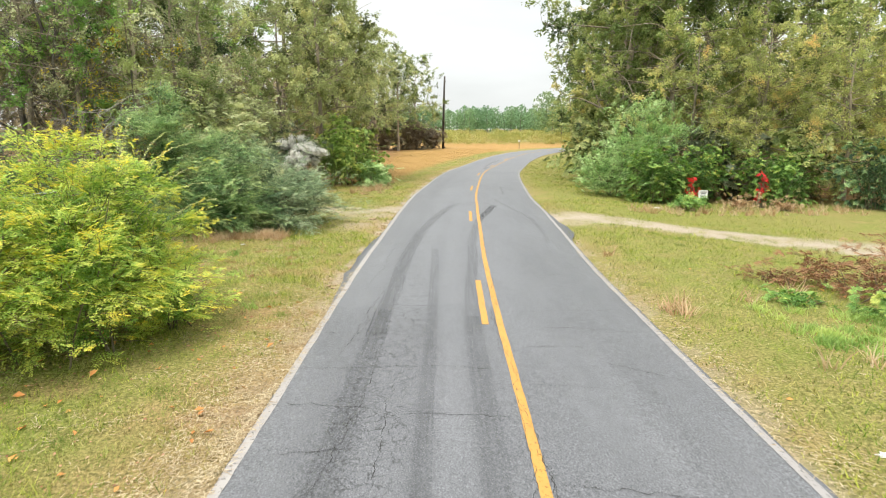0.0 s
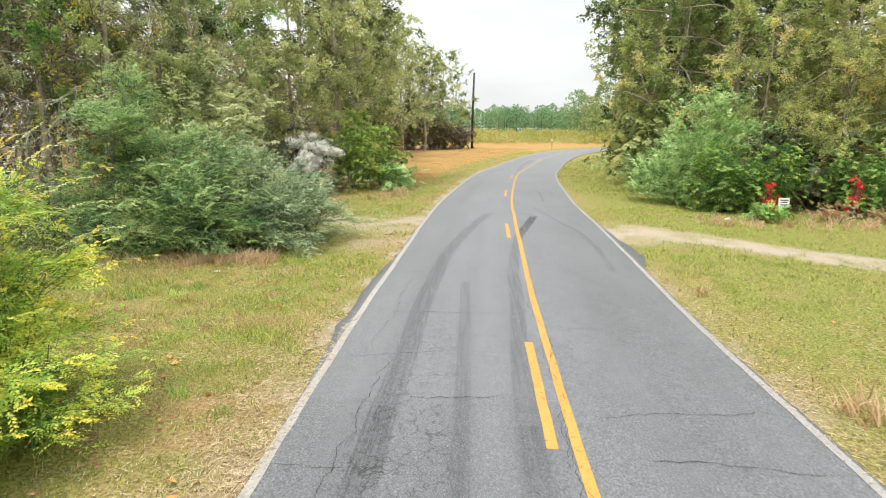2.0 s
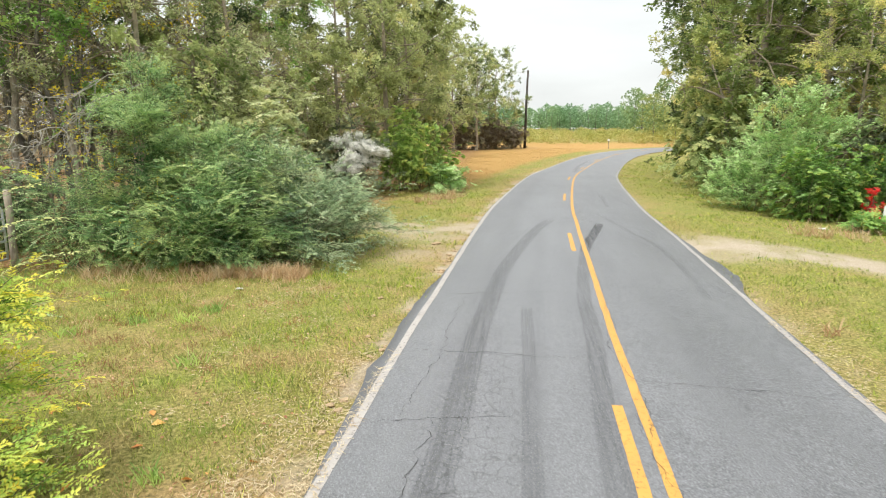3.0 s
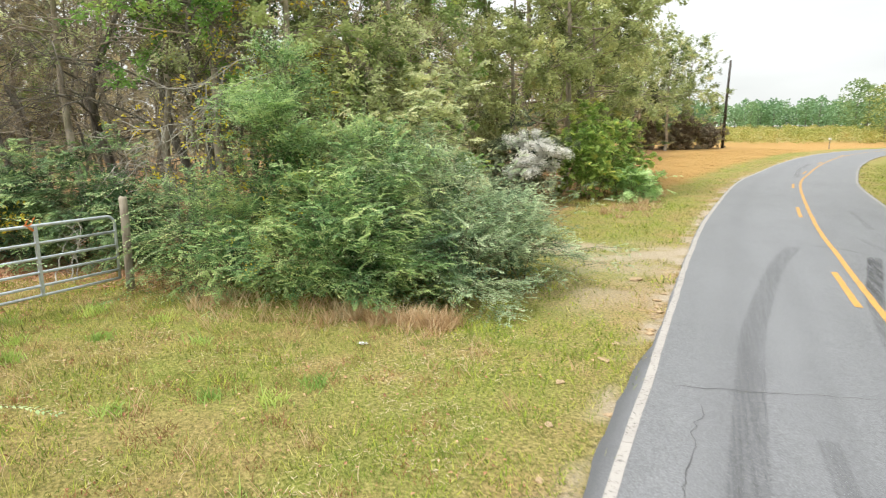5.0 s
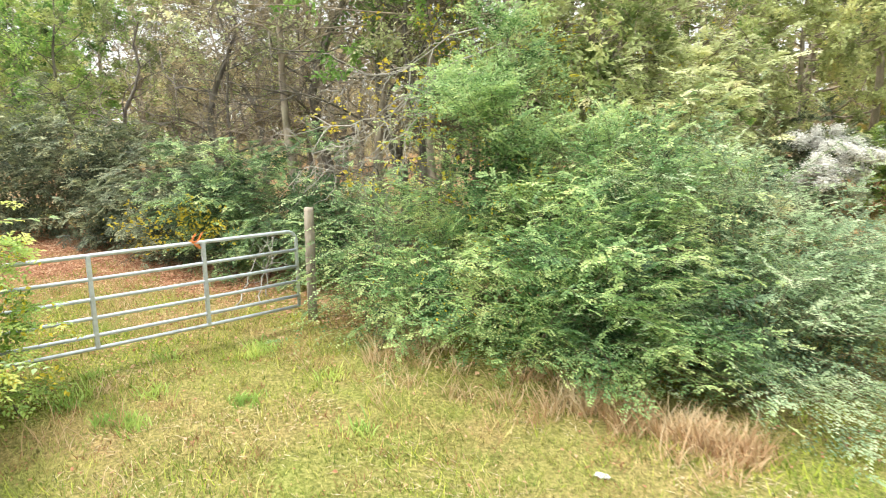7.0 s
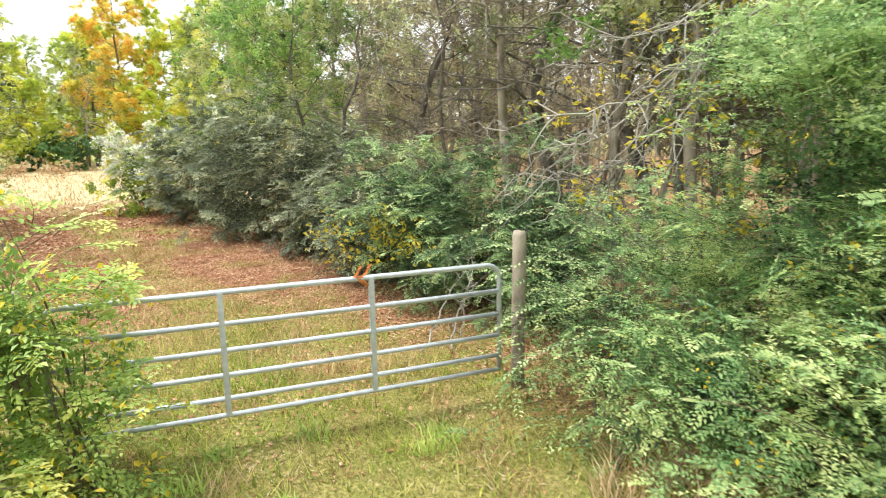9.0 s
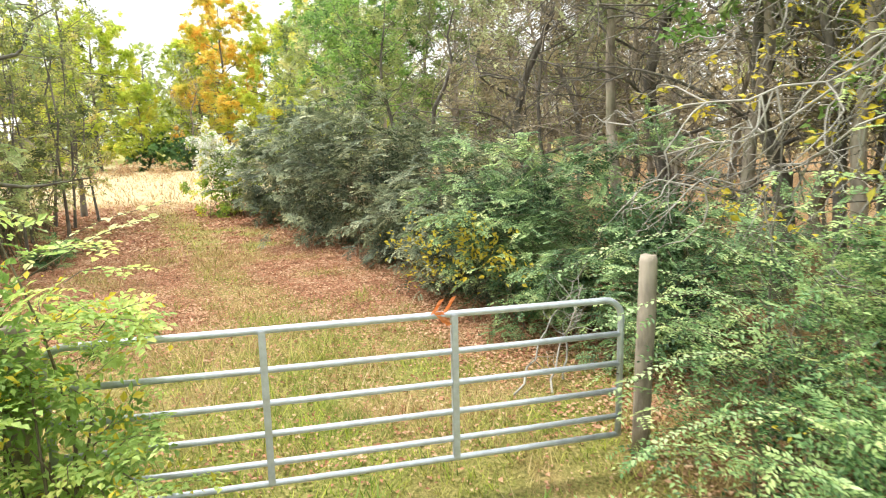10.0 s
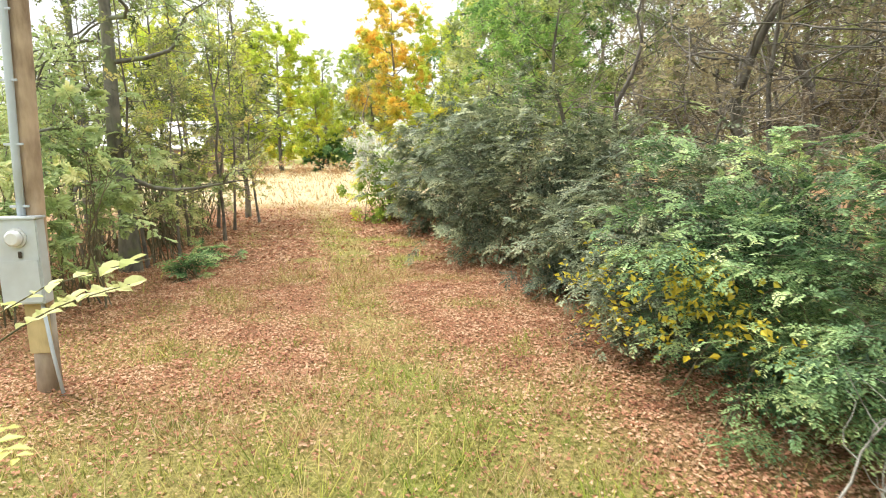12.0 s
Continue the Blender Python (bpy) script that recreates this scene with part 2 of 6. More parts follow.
SAGE = leaf_material("sage_olive_leaf", [(0.08, 0.1, 0.04), (0.34, 0.39, 0.155), (0.59, 0.63, 0.29), (0.79, 0.75, 0.37)], 0.8, 0.42)
OLIVE = leaf_material("olive_leaf", [(0.06, 0.09, 0.03), (0.22, 0.28, 0.085), (0.48, 0.51, 0.17), (0.74, 0.62, 0.23)], 0.7, 0.36)
GREEN = leaf_material("bright_leaf", [(0.05, 0.12, 0.03), (0.19, 0.36, 0.08), (0.4, 0.6, 0.16), (0.66, 0.7, 0.19)], 1.2, 0.32)
LEAFY = leaf_material("light_shrub_leaf", [(0.13, 0.24, 0.05), (0.32, 0.48, 0.12), (0.56, 0.68, 0.2), (0.82, 0.78, 0.24)], 1.2, 0.42)
GREY_GREEN = leaf_material("grey_green_leaf", [(0.14, 0.21, 0.08), (0.33, 0.43, 0.17), (0.53, 0.62, 0.29), (0.74, 0.73, 0.36)], 1.2, 0.45)
LIME = leaf_material("lime_leaf", [(0.34, 0.46, 0.07), (0.56, 0.66, 0.1), (0.74, 0.77, 0.14), (0.86, 0.74, 0.12)], 0.4, 0.5)
ORANGE = leaf_material("orange_leaf", [(0.52, 0.57, 0.1), (0.8, 0.71, 0.14), (0.92, 0.69, 0.15), (0.91, 0.58, 0.13)], 0.4, 0.5)
YELLOW = leaf_material("yellow_leaf", [(0.5, 0.46, 0.06), (0.72, 0.6, 0.07), (0.8, 0.58, 0.04)], 0.8, 0.45)
WHITE_TUFT = leaf_material("white_seed_tuft", [(0.8, 0.8, 0.75), (0.9, 0.89, 0.85), (0.94, 0.93, 0.9)], 1.0, 0.4, 0.8)
RED = leaf_material("red_leaf", [(0.5, 0.02, 0.03), (0.82, 0.04, 0.05), (0.9, 0.14, 0.1)], 1.0, 0.45)
RUSSET = leaf_material("russet_olive_leaf", [(0.09, 0.12, 0.04), (0.45, 0.51, 0.17), (0.76, 0.75, 0.3), (0.92, 0.68, 0.28)], 0.7, 0.5)
BROWN = leaf_material("brown_leaf", [(0.14, 0.075, 0.035), (0.3, 0.15, 0.07), (0.42, 0.22, 0.11), (0.5, 0.34, 0.18)], 0.7, 0.2, 0.7)
SEDGE = leaf_material("dry_sedge", [(0.3, 0.15, 0.08), (0.48, 0.3, 0.16), (0.63, 0.46, 0.27), (0.71, 0.58, 0.38)], 1.6, 0.25, 0.7, 0.4)
DEEP = leaf_material("deep_green_leaf", [(0.035, 0.06, 0.02), (0.19, 0.27, 0.075), (0.47, 0.53, 0.18), (0.82, 0.74, 0.3)], 0.5, 0.36)
VERGE_TUFT = leaf_material("verge_grass_tuft", [(0.1, 0.16, 0.03), (0.24, 0.32, 0.06), (0.42, 0.45, 0.12), (0.56, 0.44, 0.21)], 1.4, 0.3, 0.7)
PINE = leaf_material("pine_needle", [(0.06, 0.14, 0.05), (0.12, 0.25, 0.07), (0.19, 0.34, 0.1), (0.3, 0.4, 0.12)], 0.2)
# distant leaves: the haze of distance is put into these two colours
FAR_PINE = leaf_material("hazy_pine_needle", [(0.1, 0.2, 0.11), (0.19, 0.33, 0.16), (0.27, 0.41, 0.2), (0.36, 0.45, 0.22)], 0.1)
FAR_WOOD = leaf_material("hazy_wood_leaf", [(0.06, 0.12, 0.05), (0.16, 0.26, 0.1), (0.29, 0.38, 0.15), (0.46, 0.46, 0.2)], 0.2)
PALE = leaf_material("pale_feathery_leaf", [(0.12, 0.25, 0.08), (0.37, 0.57, 0.21), (0.6, 0.78, 0.36), (0.76, 0.86, 0.5)])
SPRIG = leaf_material("pale_lime_leaf", [(0.5, 0.56, 0.2), (0.68, 0.7, 0.32), (0.8, 0.79, 0.45)], 2.0, 0.4)
SHOOT = leaf_material("fresh_privet_leaf", [(0.2, 0.36, 0.15), (0.45, 0.6, 0.3), (0.7, 0.8, 0.45)], 3.0, 0.4)
BARK = bark_material("grey_bark", (0.145, 0.115, 0.088), (0.44, 0.37, 0.285), 0.3)
MOSSY = bark_material("mossy_bark", (0.06, 0.055, 0.045), (0.2, 0.19, 0.15), 0.8)
BARK_DARK = bark_material("dark_bark", (0.06, 0.052, 0.044), (0.22, 0.195, 0.165), 0.2)
THICKET = leaf_material("grey_brown_leaf", [(0.14, 0.11, 0.08), (0.26, 0.21, 0.15), (0.34, 0.3, 0.2), (0.4, 0.37, 0.22)], 0.5)
DEADWOOD = bark_material("bleached_deadwood", (0.17, 0.155, 0.13), (0.4, 0.38, 0.33), 0.0, 20)
STEM = bark_material("green_brown_stem", (0.07, 0.06, 0.035), (0.2, 0.17, 0.1), 0.0, 25)


def ground_material():
    m, nodes, links, bsdf = shader("verge_soil_and_grass")
    where = nodes.new("ShaderNodeNewGeometry").outputs["Position"]
    fine = noise_out(nodes, links, 22, 6, where, 0.75)
    mid = noise_out(nodes, links, 1.3, 4, where)
    grit = noise_out(nodes, links, 60, 3, where, 0.7)
    green = stops(nodes, links, fine, (0.36, (0.1, 0.125, 0.028)), (0.5, (0.22, 0.245, 0.055)), (0.64, (0.4, 0.4, 0.13)))
    straw = stops(nodes, links, fine, (0.37, (0.17, 0.13, 0.06)), (0.5, (0.37, 0.25, 0.12)), (0.63, (0.56, 0.38, 0.19)))
    col = mix_colour(nodes, links, stops(nodes, links, mid, (0.35, 0.0), (0.7, 0.45)), green, straw)
    col = mix_colour(nodes, links, attr(nodes, "straw"), col, straw)
    field = stops(nodes, links, fine, (0.36, (0.3, 0.17, 0.06)), (0.52, (0.43, 0.26, 0.09)), (0.66, (0.52, 0.37, 0.15)))
    col = mix_colour(nodes, links, attr(nodes, "orange"), col, field)
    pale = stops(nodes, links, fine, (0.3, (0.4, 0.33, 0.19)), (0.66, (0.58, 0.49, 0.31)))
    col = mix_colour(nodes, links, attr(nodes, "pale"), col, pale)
    litter = stops(nodes, links, fine, (0.36, (0.1, 0.055, 0.03)), (0.5, (0.3, 0.16, 0.085)), (0.66, (0.48, 0.3, 0.17)))
    col = mix_colour(nodes, links, attr(nodes, "litter"), col, litter)
    sand = stops(nodes, links, grit, (0.3, (0.29, 0.23, 0.16)), (0.5, (0.45, 0.375, 0.285)), (0.7, (0.61, 0.535, 0.435)))
    worn = math_out(nodes, links, "MULTIPLY", attr(nodes, "sand"), stops(nodes, links, fine, (0.22, 0.35), (0.42, 1.0)))
    col = mix_colour(nodes, links, worn, col, sand)
    links.new(col, bsdf.inputs["Base Color"])
    bsdf.inputs["Roughness"].default_value = 0.95
    bsdf.inputs["Specular IOR Level"].default_value = 0.15
    bump(nodes, links, bsdf, fine, 0.8, 0.05)
    return m


def grass_material():
    m, nodes, links, bsdf = shader("grass_blade")
    island = nodes.new("ShaderNodeNewGeometry").outputs["Random Per Island"]
    green = stops(nodes, links, island, (0.0, (0.08, 0.15, 0.02)), (0.5, (0.26, 0.35, 0.045)), (1.0, (0.55, 0.57, 0.095)))
    straw = stops(nodes, links, island, (0.0, (0.25, 0.15, 0.07)), (0.5, (0.47, 0.34, 0.155)), (1.0, (0.7, 0.55, 0.3)))
    col = mix_colour(nodes, links, attr(nodes, "tone"), green, straw)
    col = mix_colour(nodes, links, attr(nodes, "rust"), col, stops(nodes, links, island, (0.0, (0.32, 0.17, 0.06)), (1.0, (0.58, 0.38, 0.17))))
    links.new(col, bsdf.inputs["Base Color"])
    bsdf.inputs["Roughness"].default_value = 0.7
    bsdf.inputs["Specular IOR Level"].default_value = 0.2
    tr = nodes.new("ShaderNodeBsdfTranslucent")
    links.new(col, tr.inputs["Color"])
    mx = nodes.new("ShaderNodeMixShader")
    mx.inputs["Fac"].default_value = 0.3
    links.new(bsdf.outputs["BSDF"], mx.inputs[1])
    links.new(tr.outputs["BSDF"], mx.inputs[2])
    links.new(mx.outputs["Shader"], nodes["Material Output"].inputs["Surface"])
    return m


def asphalt_material(name, dark, light):
    m, nodes, links, bsdf = shader(name)
    where = nodes.new("ShaderNodeNewGeometry").outputs["Position"]
    grit = noise_out(nodes, links, 130, 3, where, 0.8)
    chip = nodes.new("ShaderNodeTexVoronoi")
    chip.inputs["Scale"].default_value = 70
    links.new(where, chip.inputs["Vector"])
    broad = noise_out(nodes, links, 0.7, 4, where, 0.6, (1.6, 0.35, 1))
    mid = noise_out(nodes, links, 5, 5, where, 0.65)
    col = stops(nodes, links, grit, (0.3, dark), (0.7, light))
    col = mix_colour(nodes, links, stops(nodes, links, broad, (0.3, 0.0), (0.75, 0.55)), col, tuple(c * 1.35 for c in light))
    col = mix_colour(nodes, links, stops(nodes, links, mid, (0.5, 0.0), (0.8, 0.4)), col, tuple(c * 0.8 for c in dark))
    col = mix_colour(nodes, links, stops(nodes, links, chip.outputs["Distance"], (0.0, 0.25), (0.3, 0.0)), col, tuple(min(1, c * 1.9) for c in light))
    speck = noise_out(nodes, links, 55, 2, where, 0.95)
    col = mix_colour(nodes, links, stops(nodes, links, speck, (0.52, 0.0), (0.66, 0.85)), col, tuple(min(1, c * 1.8) for c in light))
    col = mix_colour(nodes, links, stops(nodes, links, speck, (0.34, 0.85), (0.47, 0.0)), col, tuple(c * 0.55 for c in dark))
    net = nodes.new("ShaderNodeTexVoronoi")
    net.feature = "DISTANCE_TO_EDGE"
    net.inputs["Scale"].default_value = 5.5
    warp = nodes.new("ShaderNodeVectorMath")
    warp.operation = "ADD"
    wob = nodes.new("ShaderNodeTexNoise")
    wob.inputs["Scale"].default_value = 6
    links.new(where, wob.inputs["Vector"])
    small = nodes.new("ShaderNodeVectorMath")
    small.operation = "SCALE"
    small.inputs["Scale"].default_value = 0.2
    links.new(wob.outputs["Color"], small.inputs[0])
    links.new(where, warp.inputs[0])
    links.new(small.outputs["Vector"], warp.inputs[1])
    links.new(warp.outputs["Vector"], net.inputs["Vector"])
    crack = math_out(nodes, links, "MULTIPLY", stops(nodes, links, net.outputs["Distance"], (0.0, 0.95), (0.045, 0.0)), attr(nodes, "crazed"))
    crack = math_out(nodes, links, "MULTIPLY", crack, stops(nodes, links, mid, (0.34, 0.0), (0.5, 1.0)))
    col = mix_colour(nodes, links, crack, col, (0.03, 0.03, 0.03))
    col = mix_colour(nodes, links, attr(nodes, "oil"), col, tuple(c * 0.55 for c in dark))
    col = mix_colour(nodes, links, attr(nodes, "smooth"), col, tuple(c * 1.3 for c in light))
    links.new(col, bsdf.inputs["Base Color"])
    bsdf.inputs["Roughness"].default_value = 0.5
    bump(nodes, links, bsdf, grit, 0.35, 0.008)
    return m


def paint_material(name, colour, worn_colour, hold=0.42):
    m, nodes, links, bsdf = shader(name)
    where = nodes.new("ShaderNodeNewGeometry").outputs["Position"]
    rub = noise_out(nodes, links, 22, 6, where, 0.75)
    broad = noise_out(nodes, links, 2.5, 3, where)
    col = mix_colour(nodes, links, stops(nodes, links, broad, (0.35, 0.0), (0.75, 0.5)), colour, worn_colour)
    links.new(col, bsdf.inputs["Base Color"])
    bsdf.inputs["Roughness"].default_value = 0.6
    clear = nodes.new("ShaderNodeBsdfTransparent")
    mx = nodes.new("ShaderNodeMixShader")
    links.new(stops(nodes, links, rub, (hold - 0.12, 0.0), (hold, 1.0)), mx.inputs["Fac"])
    links.new(clear.outputs["BSDF"], mx.inputs[1])
    links.new(bsdf.outputs["BSDF"], mx.inputs[2])
    links.new(mx.outputs["Shader"], nodes["Material Output"].inputs["Surface"])
    return m


def rubber_material(name="tyre_mark", most=0.25):
    m, nodes, links, bsdf = shader(name)
    where = nodes.new("ShaderNodeNewGeometry").outputs["Position"]
    streak = noise_out(nodes, links, 42, 3, where, 0.5, (1, 0.015, 1))
    bsdf.inputs["Base Color"].default_value = (0.03, 0.03, 0.032, 1)
    bsdf.inputs["Roughness"].default_value = 0.55
    clear = nodes.new("ShaderNodeBsdfTransparent")
    mx = nodes.new("ShaderNodeMixShader")
    fade = math_out(nodes, links, "MULTIPLY", attr(nodes, "fade"), stops(nodes, links, streak, (0.4, 0.4 * most), (0.56, 1.15 * most)))
    links.new(fade, mx.inputs["Fac"])
    links.new(clear.outputs["BSDF"], mx.inputs[1])
    links.new(bsdf.outputs["BSDF"], mx.inputs[2])
    links.new(mx.outputs["Shader"], nodes["Material Output"].inputs["Surface"])
    return m


def plain_material(name, colour, rough=0.6, metal=0.0, vary=0.25, scale=8.0, dirt=None):
    m, nodes, links, bsdf = shader(name)
    where = nodes.new("ShaderNodeTexCoord").outputs["Object"]
    n = noise_out(nodes, links, scale, 5, where, 0.65)
    lo, hi = tuple(c * (1 - vary) for c in colour), tuple(min(1, c * (1 + vary * 0.6)) for c in colour)
    col = stops(nodes, links, n, (0.3, lo), (0.7, hi))
    if dirt:
        col = mix_colour(nodes, links, stops(nodes, links, noise_out(nodes, links, scale * 0.35, 4, where), (0.5, 0.0), (0.75, 0.6)), col, dirt)
    links.new(col, bsdf.inputs["Base Color"])
    bsdf.inputs["Roughness"].default_value, bsdf.inputs["Metallic"].default_value = rough, metal
    bump(nodes, links, bsdf, n, 0.15, 0.004)
    return m


GROUND = ground_material()
GRASS = grass_material()
ASPHALT = asphalt_material("aged_asphalt", (0.066, 0.068, 0.073), (0.162, 0.1655, 0.175))
FADED_PAINT = paint_material("faded_white_line", (0.36, 0.34, 0.325), (0.26, 0.24, 0.225), 0.45)
WHITE_PAINT = paint_material("worn_white_line", (0.4, 0.375, 0.35), (0.29, 0.265, 0.245), 0.45)
YELLOW_PAINT = paint_material("worn_yellow_line", (0.56, 0.3, 0.06), (0.44, 0.23, 0.06), 0.44)
RUBBER = rubber_material("tyre_mark", 0.175)
RUBBER_FRESH = rubber_material("fresh_tyre_mark", 0.3)
RUBBER_FAINT = rubber_material("old_tyre_mark", 0.12)
CRACK = plain_material("open_crack", (0.04, 0.039, 0.037), 0.9)
STEEL = plain_material("galvanised_steel", (0.58, 0.62, 0.68), 0.45, 0.5, 0.18, 14, (0.44, 0.44, 0.44))
POST_WOOD = bark_material("weathered_post_wood", (0.13, 0.11, 0.082), (0.37, 0.315, 0.25), 0.0, 16)
POLE_WOOD = bark_material("treated_pole_wood", (0.24, 0.16, 0.1), (0.48, 0.36, 0.25), 0.0, 12)
POLE_FAR = bark_material("creosoted_pole_wood", (0.03, 0.026, 0.023), (0.07, 0.06, 0.052), 0.0, 12)
BOX_GREY = plain_material("grey_enamel", (0.56, 0.6, 0.62), 0.4, 0.0, 0.08, 5, (0.42, 0.43, 0.42))
PVC = plain_material("grey_plastic_pipe", (0.5, 0.56, 0.6), 0.45, 0.0, 0.08, 6)
METER = plain_material("meter_face", (0.7, 0.71, 0.7), 0.25, 0.0, 0.1, 20)
DARK_METAL = plain_material("rusty_chain", (0.1, 0.08, 0.065), 0.6, 0.7, 0.4, 40)
TAPE = plain_material("orange_tape", (0.85, 0.36, 0.13), 0.5, 0.0, 0.15, 10)
WHITE_PLASTIC = plain_material("white_plastic", (0.8, 0.8, 0.79), 0.5, 0.0, 0.06, 8)
BLACK_INK = plain_material("dark_print", (0.06, 0.06, 0.065), 0.6)
ROOF_METAL = plain_material("pale_metal_roof", (0.6, 0.6, 0.6), 0.5, 0.1, 0.08, 2)
SIDING = plain_material("brown_siding", (0.3, 0.2, 0.14), 0.8, 0.0, 0.2, 3)
DARK_GLASS = plain_material("dark_window_glass", (0.04, 0.05, 0.06), 0.1)
BOARD_WOOD = bark_material("yellowed_board", (0.3, 0.23, 0.11), (0.5, 0.4, 0.2), 0.0, 14)
ROCK = plain_material("sandy_stone", (0.44, 0.32, 0.19), 0.9, 0.0, 0.35, 18)


# ---- the lie of the land ----
ROAD_WAY = [(0.55, -60), (0.6, -25), (0.62, 0), (0.64, 6), (0.72, 13), (0.9, 19), (1.08, 25), (1.4, 32), (2.6, 46), (4.0, 55), (6.6, 68), (10.0, 80), (14.5, 90), (22, 101), (34, 112), (55, 126), (100, 148), (170, 175)]
LEFT_LINE = ((-60, 7, 12, 17, 24, 40, 200), (2.57, 2.57, 2.62, 2.66, 2.71, 2.67, 2.67))    # from the road's middle to its edge lines, by y
RIGHT_LINE = ((-60, 7, 14, 24, 60, 200), (2.6, 2.6, 2.65, 2.89, 2.89, 2.89))


def glide(points, step):
    """Points at even steps along a smooth way through the points given."""
    p = np.array(points, dtype=float)
    p = np.vstack([2 * p[0] - p[1], p, 2 * p[-1] - p[-2]])
    out = []
    for i in range(1, len(p) - 2):
        a, b, c, d = p[i - 1 : i + 3]
        n = max(4, int(np.linalg.norm(c - b) / 0.1))
        t = np.linspace(0, 1, n, endpoint=False)[:, None]
        out.append(0.5 * (2 * b + (c - a) * t + (2 * a - 5 * b + 4 * c - d) * t**2 + (3 * b - a - 3 * c + d) * t**3))
    q = np.vstack(out + [p[-2:-1]])
    run = np.r_[0, np.cumsum(np.linalg.norm(np.diff(q, axis=0), axis=1))]
    s = np.arange(0, run[-1], step)
    return np.stack([np.interp(s, run, q[:, k]) for k in range(q.shape[1])], 1)


ROAD = glide(ROAD_WAY, 0.5)
ROAD_SIDE = unit(np.gradient(ROAD, axis=0))[:, ::-1] * np.array((1, -1))   # to the right of the way


def road_at(y):
    """The road's middle and its side vector, by y, along its nearer part."""
    return np.interp(y, ROAD[:, 1], ROAD[:, 0]), np.stack([np.interp(y, ROAD[:, 1], ROAD_SIDE[:, k]) for k in range(2)], -1)


def off_road(x, y):
    """How far a place lies from the road's middle: plus to its right."""
    mid, side = road_at(y)
    return (x - mid) * side[..., 0]


def crown(off):
    return 0.03 + 0.05 * (1 - np.clip(np.abs(off) / 2.9, 0, 1) ** 2)


TRACK = glide([(-11.5, 15.6), (-15, 15.3), (-19, 14.9), (-24, 14.2), (-30, 13.2), (-36, 12.2), (-50, 10.5)], 0.5)


def track_off(x, y):
    mid = np.interp(-np.asarray(x), -TRACK[:, 0], TRACK[:, 1])
    return np.asarray(y) - mid


def rising(y):
    return 0.6 * ramp(y, 55, 105) + 3.8 * ramp(y, 118, 300)


def land(x, y):
    """The ground's height."""
    x, y = np.asarray(x, dtype=float), np.asarray(y, dtype=float)
    d = np.abs(off_road(x, y))
    z = 0.10 * (vnoise(x, y, 2.2, 5, 3) - 0.5) * ramp(d, 2.9, 4.5) + 0.02 * (vnoise(x, y, 0.35, 8, 2) - 0.5)
    z = z + rising(y) - 0.12 * ramp(y, 30, 42) * ramp(-x, 1.5, 3.0) * ramp(d, 3.4, 5) * (1 - ramp(d, 6, 9))
    z = z - 0.36 * ramp(off_road(x, y), 3.8, 9.5) * (1 - ramp(y, 60, 90))
    z = np.where(d < 3.0, np.minimum(z, rising(y) - 0.02) - 0.1 * (1 - ramp(d, 2.3, 2.75)), z)
    return z


